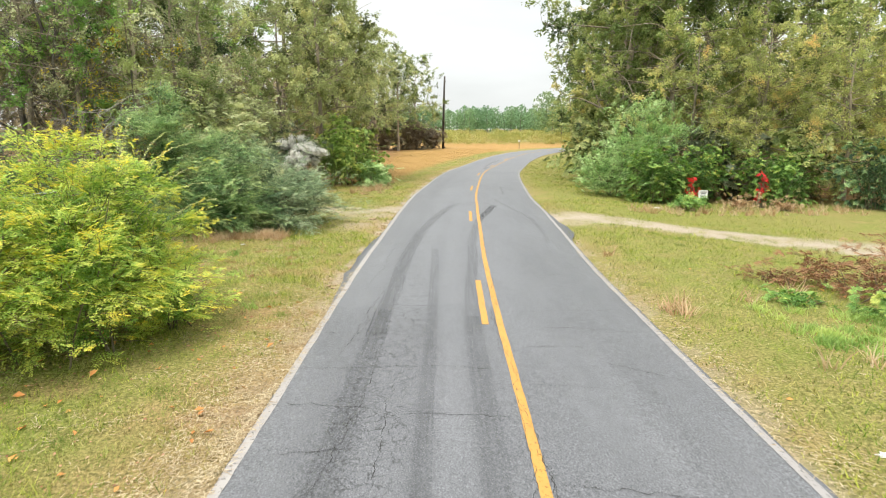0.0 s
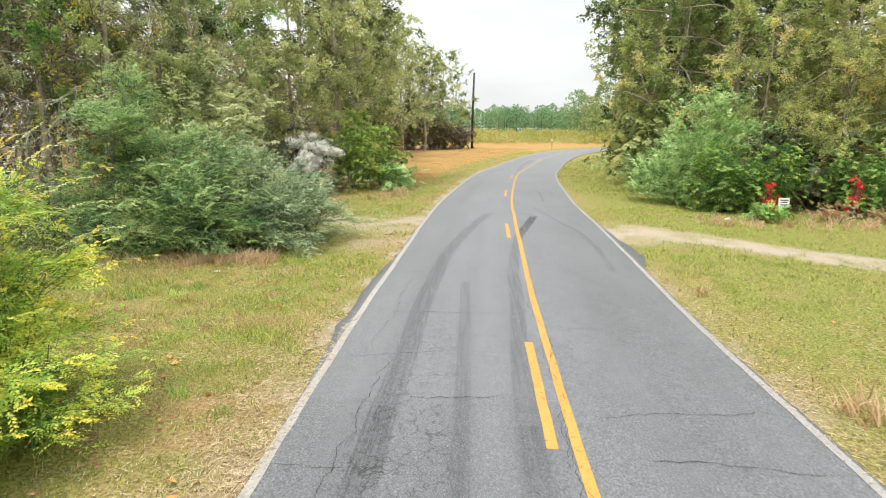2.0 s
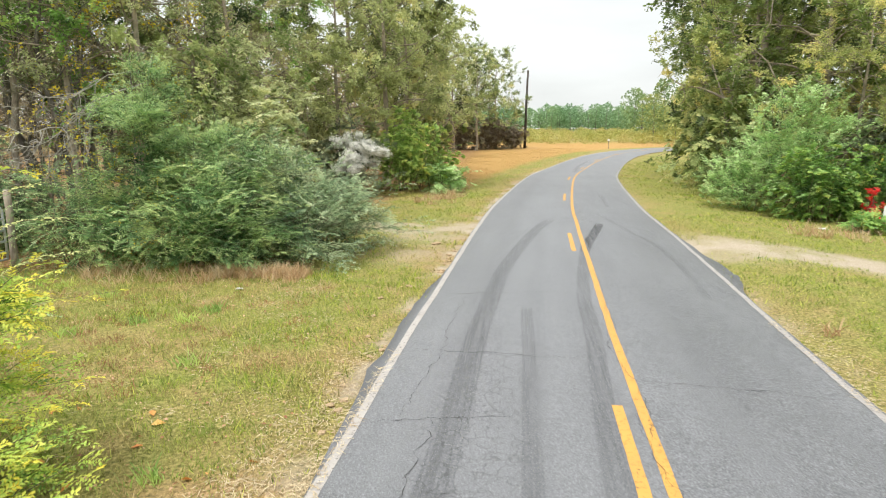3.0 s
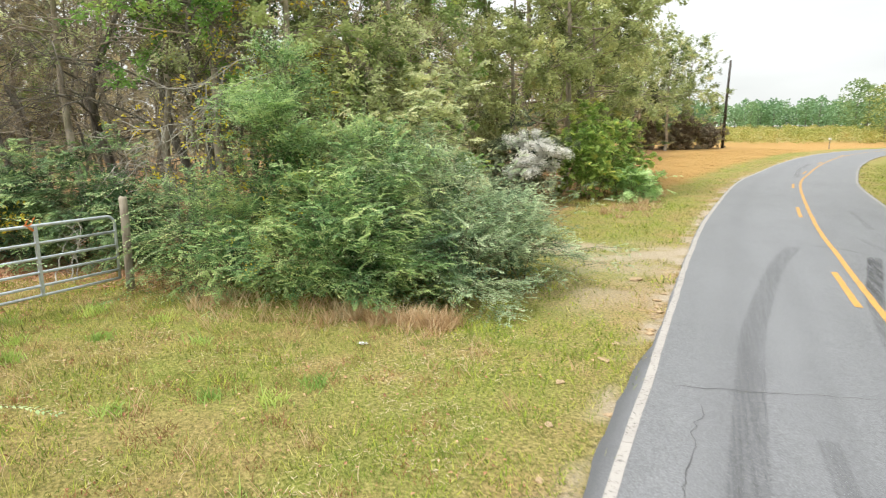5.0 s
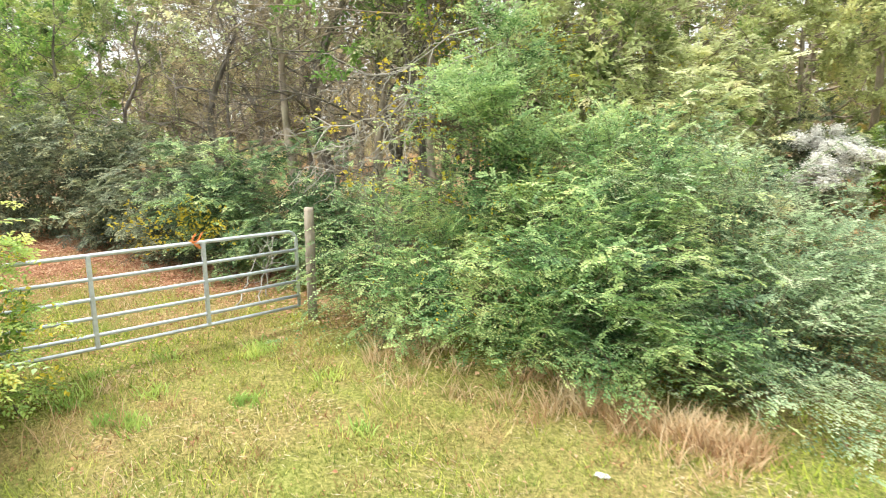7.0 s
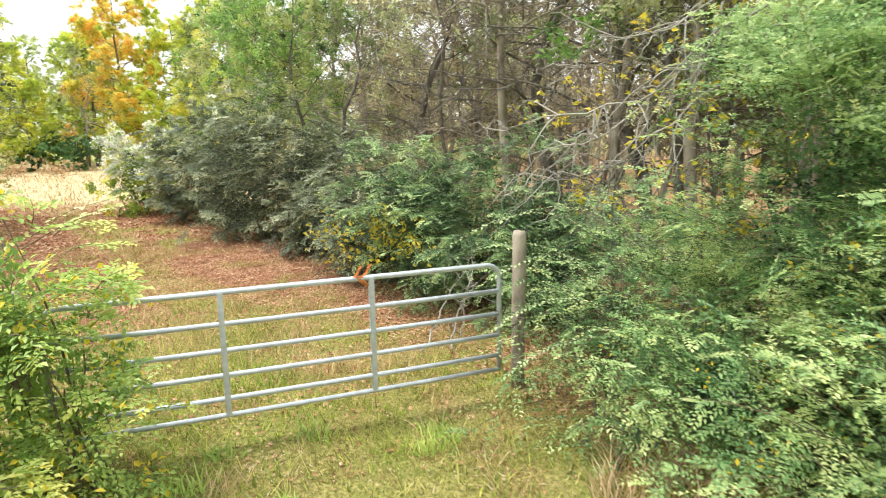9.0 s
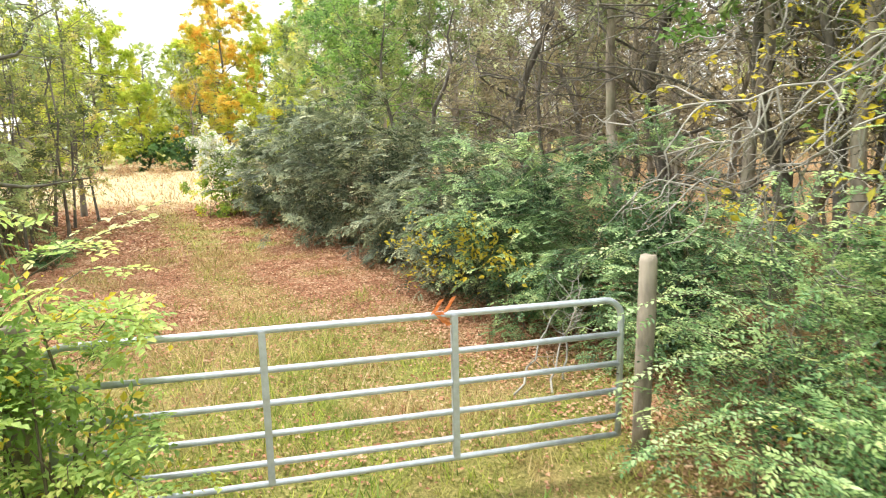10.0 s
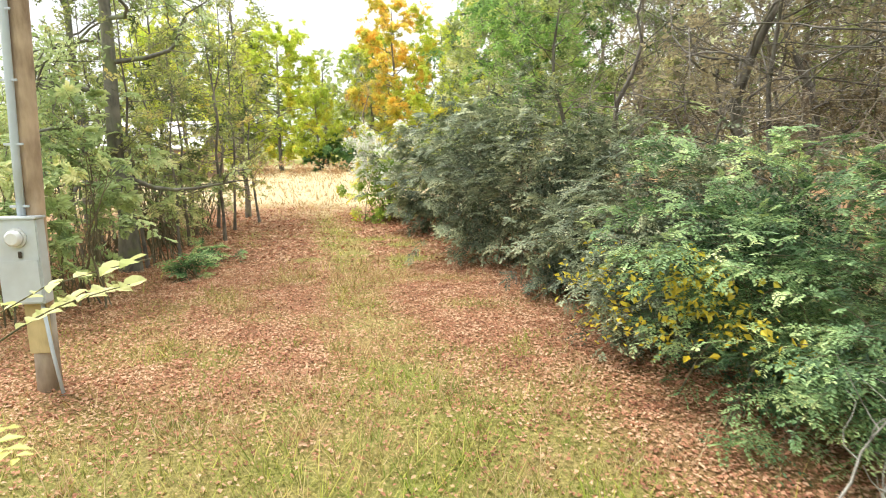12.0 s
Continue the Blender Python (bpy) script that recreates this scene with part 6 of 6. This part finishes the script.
tube_bm([(0.3, -0.02, 1.78), (0.36, -0.02, 1.78), (0.385, -0.02, 1.78)], [0.085, 0.085, 0.06], 20, True, bm)
part("meter", bm, METER, box, "round glass-faced electric meter")
part("latch", box_bm((0.02, 0.035, 0.07), (0.3, 0.0, 1.6), 0.005), DARK_METAL, box)
part("conduit", tube_bm([(0.15, -0.02, 1.97), (0.15, 0.0, 2.6), (0.14, 0.1, 5.0), (0.13, 0.18, 7.2)], 0.042, 12), PVC, pole, "pale grey plastic conduit")
for h in (2.1, 2.75, 3.4, 4.1, 4.9):
    part("strap", box_bm((0.02, 0.2, 0.025), (0.165, -0.02 + 0.03 * (h - 2), h), 0.004), STEEL, pole)
part("backboard", box_bm((0.04, 0.24, 0.66), (0.13, 0.0, 0.8), 0.006), BOARD_WOOD, pole, "yellowed wooden backboard")
part("ground_wire_guard", tube_bm([(0.16, 0.08, 1.08), (0.2, 0.15, 0.5), (0.24, 0.24, -0.05)], 0.02, 8), PVC, pole)

# ---- house beyond the field ----
house = thing("house", (-74.0, -8.0, 0.0), "small brown house with a pale metal roof beyond the field", "house")
for size, at in (((0.25, 10.0, 2.9), (3.9, 0, 1.45)), ((0.25, 10.0, 2.9), (-3.9, 0, 1.45)), ((7.55, 0.25, 2.9), (0, 4.87, 1.45)), ((7.55, 0.25, 2.9), (0, -4.87, 1.45))):
    part("wall", box_bm(size, at, 0.02), SIDING, house)
bm = bmesh.new()
ends = [[bm.verts.new((x, y, z)) for x, z in ((-4.5, 2.75), (0, 5.3), (4.5, 2.75), (4.5, 2.9), (0, 5.5), (-4.5, 2.9))] for y in (-5.5, 5.5)]
for k in range(6):
    j = (k + 1) % 6
    bm.faces.new((ends[0][k], ends[0][j], ends[1][j], ends[1][k]))
for end, order in ((ends[0], -1), (ends[1], 1)):
    bm.faces.new((end[0], end[1], end[4], end[5])[::order])
    bm.faces.new((end[1], end[2], end[3], end[4])[::order])
bmesh.ops.recalc_face_normals(bm, faces=bm.faces[:])
part("roof", bm, ROOF_METAL, house, "pale sheet metal roof")
for y in (-3.0, 2.6):
    pane = part("window", box_bm((0.06, 1.2, 1.1), (4.05, y, 1.6), 0.01), WHITE_PLASTIC, house)
    part("pane", box_bm((0.03, 1.0, 0.9), (4.09, y, 1.6), 0.0), DARK_GLASS, pane)
part("door", box_bm((0.06, 0.95, 2.05), (4.05, -0.3, 1.03), 0.01), WHITE_PLASTIC, house)

# ---- far utility pole, mailbox, sign and litter ----
util = thing("utility_pole", (0.0, 100.0, float(land(0.0, 100))), "dark wooden utility pole at the edge of the field", "pole")
part("shaft", tube_bm([(0, 0, -0.3), (0.1, 0, 6), (0.25, 0, 10.9)], [0.2, 0.17, 0.13], 10), POLE_FAR, util)
part("cap", tube_bm([(0.25, 0, 10.88), (0.25, 0, 11.0)], [0.14, 0.1], 10), DARK_METAL, util)
part("bracket", box_bm((0.3, 0.1, 0.1), (0.3, 0, 10.2), 0.02), POLE_FAR, util)

mail = thing("mailbox", (11.9, 99.5, float(land(11.9, 99.5))), "white mailbox on a short wooden post", "mailbox")
part("post", box_bm((0.1, 0.1, 1.2), (0, 0, 0.5), 0.01), POST_WOOD, mail)
bm = bmesh.new()
prof = [(-0.11, 0.0), (0.11, 0.0), (0.11, 0.13)] + [(0.11 * math.cos(a), 0.13 + 0.11 * math.sin(a)) for a in (math.pi * k / 8 for k in range(1, 8))] + [(-0.11, 0.13)]
ends = [[bm.verts.new((x, y, 1.1 + z)) for x, z in prof] for y in (-0.28, 0.28)]
for k in range(len(prof)):
    j = (k + 1) % len(prof)
    bm.faces.new((ends[0][k], ends[0][j], ends[1][j], ends[1][k]))
bm.faces.new(ends[0][::-1])
bm.faces.new(ends[1])
part("box", bm, WHITE_PLASTIC, mail)
part("flag", box_bm((0.01, 0.05, 0.16), (0.12, 0.1, 1.3), 0.002), TAPE, mail)

sign = thing("yard_sign", (11.85, 28.6, float(land(11.85, 28.6))), "small white yard sign on a wire stake", "sign")
part("board", box_bm((0.42, 0.012, 0.36), (0, 0, 0.66), 0.003), WHITE_PLASTIC, sign)
for z, w in ((0.76, 0.3), (0.68, 0.22), (0.58, 0.26)):
    part("printed_bar", box_bm((w, 0.004, 0.035), (0.01, -0.009, z), 0.0), BLACK_INK, sign)
for x in (-0.13, 0.13):
    part("stake", tube_bm([(x, 0, -0.1), (x, 0, 0.6)], 0.006, 6), DARK_METAL, sign)


def litter_bag(x, y, size, seed, label):
    rng = rng_of(seed)
    bm = bmesh.new()
    bmesh.ops.create_icosphere(bm, subdivisions=3, radius=1)
    for v in bm.verts:
        k = 0.6 + 0.7 * noise.noise(v.co * 2.3 + Vector((seed, 0, 0)))
        v.co = Vector((v.co.x * size * k, v.co.y * size * 0.6 * k, max(-0.01, v.co.z * size * 0.35 * k)))
    ob = thing("litter", (x, y, float(land(x, y)) + 0.015), label, "litter", turn=rng.random() * 180)
    part("sheet", bm, WHITE_PLASTIC, ob)


litter_bag(-5.5, 17.0, 0.085, 3, "crumpled white plastic scrap on the grass")
litter_bag(9.75, 28.5, 0.2, 4, "crumpled white bag on the driveway's edge")
litter_bag(4.25, 5.55, 0.1, 5, "crumpled white scrap on the verge")


def stone(x, y, size, seed, flat=0.5):
    bm = bmesh.new()
    bmesh.ops.create_icosphere(bm, subdivisions=2, radius=1)
    for v in bm.verts:
        k = 0.8 + 0.45 * noise.noise(v.co * 1.3 + Vector((seed, 2, 0)))
        v.co = Vector((v.co.x * size * k, v.co.y * size * 0.75 * k, v.co.z * size * flat * k))
    ob = thing("stone", (x, y, float(land(x, y)) + size * flat * 0.3), "sandy clod of broken road edge", "stone", "clods along the road's edge", turn=seed * 37)
    part("lump", bm, ROCK, ob)


for k, (x, y, s) in enumerate([(-2.5, 22.2, 0.16), (-2.75, 16.7, 0.08), (-2.62, 15.6, 0.07), (-2.45, 14.6, 0.06), (-2.5, 13.2, 0.06), (-4.0, 31.5, 0.13), (-2.35, 18.3, 0.09), (-2.3, 10.6, 0.07), (-2.4, 17.6, 0.1), (3.75, 17.4, 0.08), (3.8, 25.2, 0.09)]):
    stone(x, y, s, k + 1, 0.35)

rng = rng_of(811)
for k in range(26):
    y = rng.uniform(11.5, 23.0)
    stone(float(road_at(y)[0]) - 2.86 - abs(rng.normal(0, 0.1)), y, rng.uniform(0.035, 0.09), 20 + k, 0.4)

# ---- dead limbs over the gate, small details ----
dead = thing("dead_tree", (-8.9, 20.0, float(land(-8.9, 20.0))), "bleached leafless tree whose limbs droop over the gate", "tree")
limb_ways = [[(0, 0, -0.1), (0.1, 0.05, 1.8), (-0.05, 0.0, 3.2), (0.0, 0.1, 4.0), (0.1, 0.2, 4.6)],
             [(-0.03, 0.05, 4.0), (-0.6, -0.6, 3.5), (-1.2, -1.1, 2.98), (-1.9, -1.5, 2.62), (-2.4, -1.65, 2.48)],
             [(-0.03, 0.02, 3.7), (-0.7, -0.5, 3.5), (-1.4, -1.1, 3.0), (-2.2, -1.5, 2.82), (-2.8, -1.7, 2.7)],
             [(-0.04, 0.0, 3.4), (-0.5, -0.7, 3.1), (-1.0, -1.2, 2.7), (-1.5, -1.5, 2.4), (-1.9, -1.7, 2.2)],
             [(0.0, 0.1, 4.2), (-0.6, -0.3, 4.1), (-1.2, -0.8, 3.7), (-1.9, -1.1, 3.45), (-2.5, -1.3, 3.3)]]
for k, (way, girth) in enumerate(zip(limb_ways, (0.04, 0.018, 0.015, 0.012, 0.011))):
    rng = rng_of(701 + k)
    bent = np.array(way, dtype=float)
    bent[1:-1] += rng.normal(0, 0.09, bent[1:-1].shape)
    smooth_way = glide(bent, 0.02)
    line = smooth_way[np.linspace(0, len(smooth_way) - 1, 16).astype(int)][None]
    line[:, 1:] += rng.normal(0, 0.025, line[:, 1:].shape)
    pieces = [tubes(line, girth * np.linspace(1, 0.3, 16)[None], 7)]
    if k:
        n = 15
        p, d = along_lines(line, np.zeros(n, int), 0.3 + 0.7 * rng.random(n))
        l2 = curve_points(p, unit(d * 0.8 + 0.8 * unit(rng.normal(size=d.shape)) - UP * 0.15), 0.35 + 0.7 * rng.random(n), 0.5 * rng.random(n), 9, rng, 0.16)
        l2[:, 1:] += rng.normal(0, 0.014, l2[:, 1:].shape)
        pieces.append(tubes(l2, np.linspace(1, 0.3, 9)[None] * np.full((n, 1), 0.0085), 5))
        m = 55
        p, d = along_lines(l2, rng.integers(0, n, m), rng.random(m))
        l3 = curve_points(p, unit(d * 0.7 + 0.9 * unit(rng.normal(size=d.shape))), 0.1 + 0.3 * rng.random(m), 0.4 * rng.random(m), 5, rng, 0.16)
        pieces.append(tubes(l3, np.linspace(1, 0.4, 5)[None] * np.full((m, 1), 0.004), 3))
    part("limb" if k else "trunk", mesh_of("limb", *join(pieces), [DEADWOOD], True), DEADWOOD, dead)

fallen_branch = thing("fallen_branch", (-13.0, 18.1, float(land(-13.0, 18.1))), "bleached dead branch leaning against the thicket", "branch")
rng = rng_of(721)
ways = [[(0.5, -0.5, 0.02), (0.2, -0.1, 0.3), (-0.1, 0.3, 0.62), (-0.3, 0.7, 0.95)], [(0.3, 0.2, 0.02), (0.2, 0.3, 0.4), (0.25, 0.35, 0.75), (0.2, 0.5, 1.05)], [(0.6, -0.1, 0.02), (0.3, 0.1, 0.2), (-0.1, 0.5, 0.45), (-0.4, 0.9, 0.6)]]
line = np.array([glide(w, 0.02)[np.linspace(0, len(glide(w, 0.02)) - 1, 10).astype(int)] for w in ways])
line[:, 1:] += rng.normal(0, 0.02, line[:, 1:].shape)
pieces = [tubes(line, np.linspace(0.014, 0.005, 10)[None] * np.ones((3, 1)), 6)]
p, d = along_lines(line, rng.integers(0, 3, 36), 0.2 + 0.8 * rng.random(36))
pieces.append(tubes(curve_points(p, unit(d + 0.9 * unit(rng.normal(size=d.shape))), 0.15 + 0.4 * rng.random(36), 0.2 * rng.random(36), 6, rng, 0.14), np.linspace(1, 0.3, 6)[None] * np.full((36, 1), 0.006), 4))
part("limb", mesh_of("limb", *join(pieces), [DEADWOOD], True), DEADWOOD, fallen_branch)

fence_wire = thing("fence_wire", (-11.0, 18.1, 0.0), "two rusty strands of fence wire nailed to the gate post", "wire")
for h, slack in ((1.38, 0.05), (0.82, 0.08)):
    part("strand", tube_bm([(0.02 + 0.45 * t, 5.2 * t, h - slack * math.sin(math.pi * t)) for t in (k / 12 for k in range(13))], 0.0035, 5), DARK_METAL, fence_wire)

# slender shoots that reach out over the verge and past the meter box
def leafy_shoots(foot, label, ways, count, size, width, material, seed, first=0.5, girth=0.007):
    """Long bare-stemmed shoots from one foot, with two rows of leaves along their outer part."""
    rng = rng_of(seed)
    ob = thing("leafy_branch", (*foot, float(land(*foot))), label, "branch")
    line = np.array([glide(w, 0.02)[np.linspace(0, len(glide(w, 0.02)) - 1, 12).astype(int)] for w in ways])
    m = len(ways)
    for one in line:
        part("stem", mesh_of("stem", *tubes(one[None], girth * np.linspace(1, 0.3, 12)[None], 5), [STEM], True), STEM, ob)
    k = np.arange(count)
    p, d = along_lines(line, k % m, first + (1 - first) * k / count)
    hand = np.where((k // m) % 2 == 0, 1, -1)[:, None]
    flat = unit(np.cross(d, UP)) * hand
    long = size * (0.7 + 0.5 * rng.random(count))
    leaf = mesh_of("leaf", *leaf_ovals(p, d * 0.5 + flat + 0.2 * rng.normal(size=d.shape), unit(UP + 0.3 * rng.normal(size=d.shape)), long, long * width), [material])
    tagged(part("leaf", leaf, material, ob), kind="stuff")
    return ob


leafy_shoots((-11.75, 12.9), "slender branch with pale yellow-green leaves", [
    [(-0.4, -0.1, -0.05), (-0.5, 0.1, 0.9), (-0.55, 0.4, 1.6), (-0.4, 1.0, 2.06), (-0.1, 1.66, 2.26)],
    [(-0.55, 0.4, 1.6), (-0.55, 0.7, 1.78), (-0.45, 1.05, 1.98), (-0.32, 1.32, 2.08), (-0.22, 1.52, 2.14)]], 46, 0.09, 0.62, SPRIG, 801)
leafy_shoots((-10.1, 19.2), "arching privet shoots reaching past the gate post", [
    [(0, 0, -0.05), (-0.2, -0.3, 1.2), (-0.45, -0.8, 1.85), (-0.7, -1.4, 1.9), (-0.85, -2.0, 1.62)],
    [(0.1, 0, -0.05), (-0.05, -0.4, 1.0), (-0.25, -0.9, 1.5), (-0.4, -1.4, 1.5), (-0.55, -1.85, 1.25)],
    [(0.2, -0.1, -0.05), (0.15, -0.5, 0.8), (0.0, -1.0, 1.15), (-0.15, -1.5, 1.12), (-0.25, -1.9, 0.9)],
    [(0.3, -0.2, -0.05), (0.4, -0.6, 0.7), (0.35, -1.1, 0.9), (0.2, -1.6, 0.82), (0.1, -1.95, 0.6)],
    [(0.1, -0.1, -0.05), (0.2, -0.4, 1.3), (0.1, -0.8, 1.9), (-0.1, -1.3, 2.05), (-0.3, -1.8, 1.9)],
    [(-0.1, 0, -0.05), (-0.4, -0.3, 0.9), (-0.75, -0.6, 1.4), (-1.1, -1.0, 1.55), (-1.4, -1.35, 1.45)]], 420, 0.048, 0.52, SHOOT, 803, 0.4, 0.006)
leafy_shoots((-5.2, 9.9), "arching shoots with pale yellow-green leaves out of the roadside bush", [
    [(0, 0, -0.05), (0.15, 0.2, 1.7), (0.4, 0.45, 2.5), (0.7, 0.7, 2.8), (0.95, 0.9, 2.88)],
    [(0.1, 0, -0.05), (0.2, 0.2, 1.5), (0.5, 0.45, 2.15), (0.85, 0.7, 2.42), (1.12, 0.9, 2.5)],
    [(0.1, 0.1, -0.05), (0.25, 0.2, 1.4), (0.55, 0.4, 1.95), (0.9, 0.7, 2.18), (1.2, 0.95, 2.2)],
    [(0.2, 0, -0.05), (0.35, 0.2, 1.0), (0.65, 0.45, 1.6), (1.0, 0.7, 1.88), (1.32, 0.9, 1.93)],
    [(0.2, 0.1, -0.05), (0.3, 0.3, 0.8), (0.5, 0.5, 1.25), (0.75, 0.7, 1.45), (1.0, 0.9, 1.5)],
    [(-0.2, 0.5, -0.05), (-0.2, 0.7, 1.8), (-0.25, 0.9, 2.7), (-0.25, 1.05, 3.1), (-0.2, 1.15, 3.3)],
    [(-0.1, 0.3, -0.05), (0.0, 0.5, 1.7), (0.15, 0.7, 2.55), (0.3, 0.85, 2.9), (0.45, 1.0, 3.05)]], 640, 0.055, 0.45, SPRIG, 804, 0.45, 0.006)
leafy_shoots((-6.9, 12.4), "thin privet shoots with small pale green leaves", [
    [(0, 0, -0.05), (-0.05, 0.1, 1.2), (0.1, 0.35, 2.0), (0.4, 0.7, 2.38), (0.82, 1.1, 2.44)],
    [(0, 0, -0.05), (0.0, 0.15, 1.2), (0.15, 0.4, 1.9), (0.4, 0.7, 2.15), (0.62, 0.92, 2.12)],
    [(0, 0, -0.05), (0.2, 0.1, 0.5), (0.5, 0.3, 0.75), (0.75, 0.5, 0.72), (0.95, 0.66, 0.62)],
    [(0, 0, -0.05), (-0.1, 0.2, 1.1), (0.0, 0.5, 1.6), (0.2, 0.8, 1.75), (0.5, 1.05, 1.72)]], 200, 0.05, 0.5, SHOOT, 802, 0.35, 0.006)
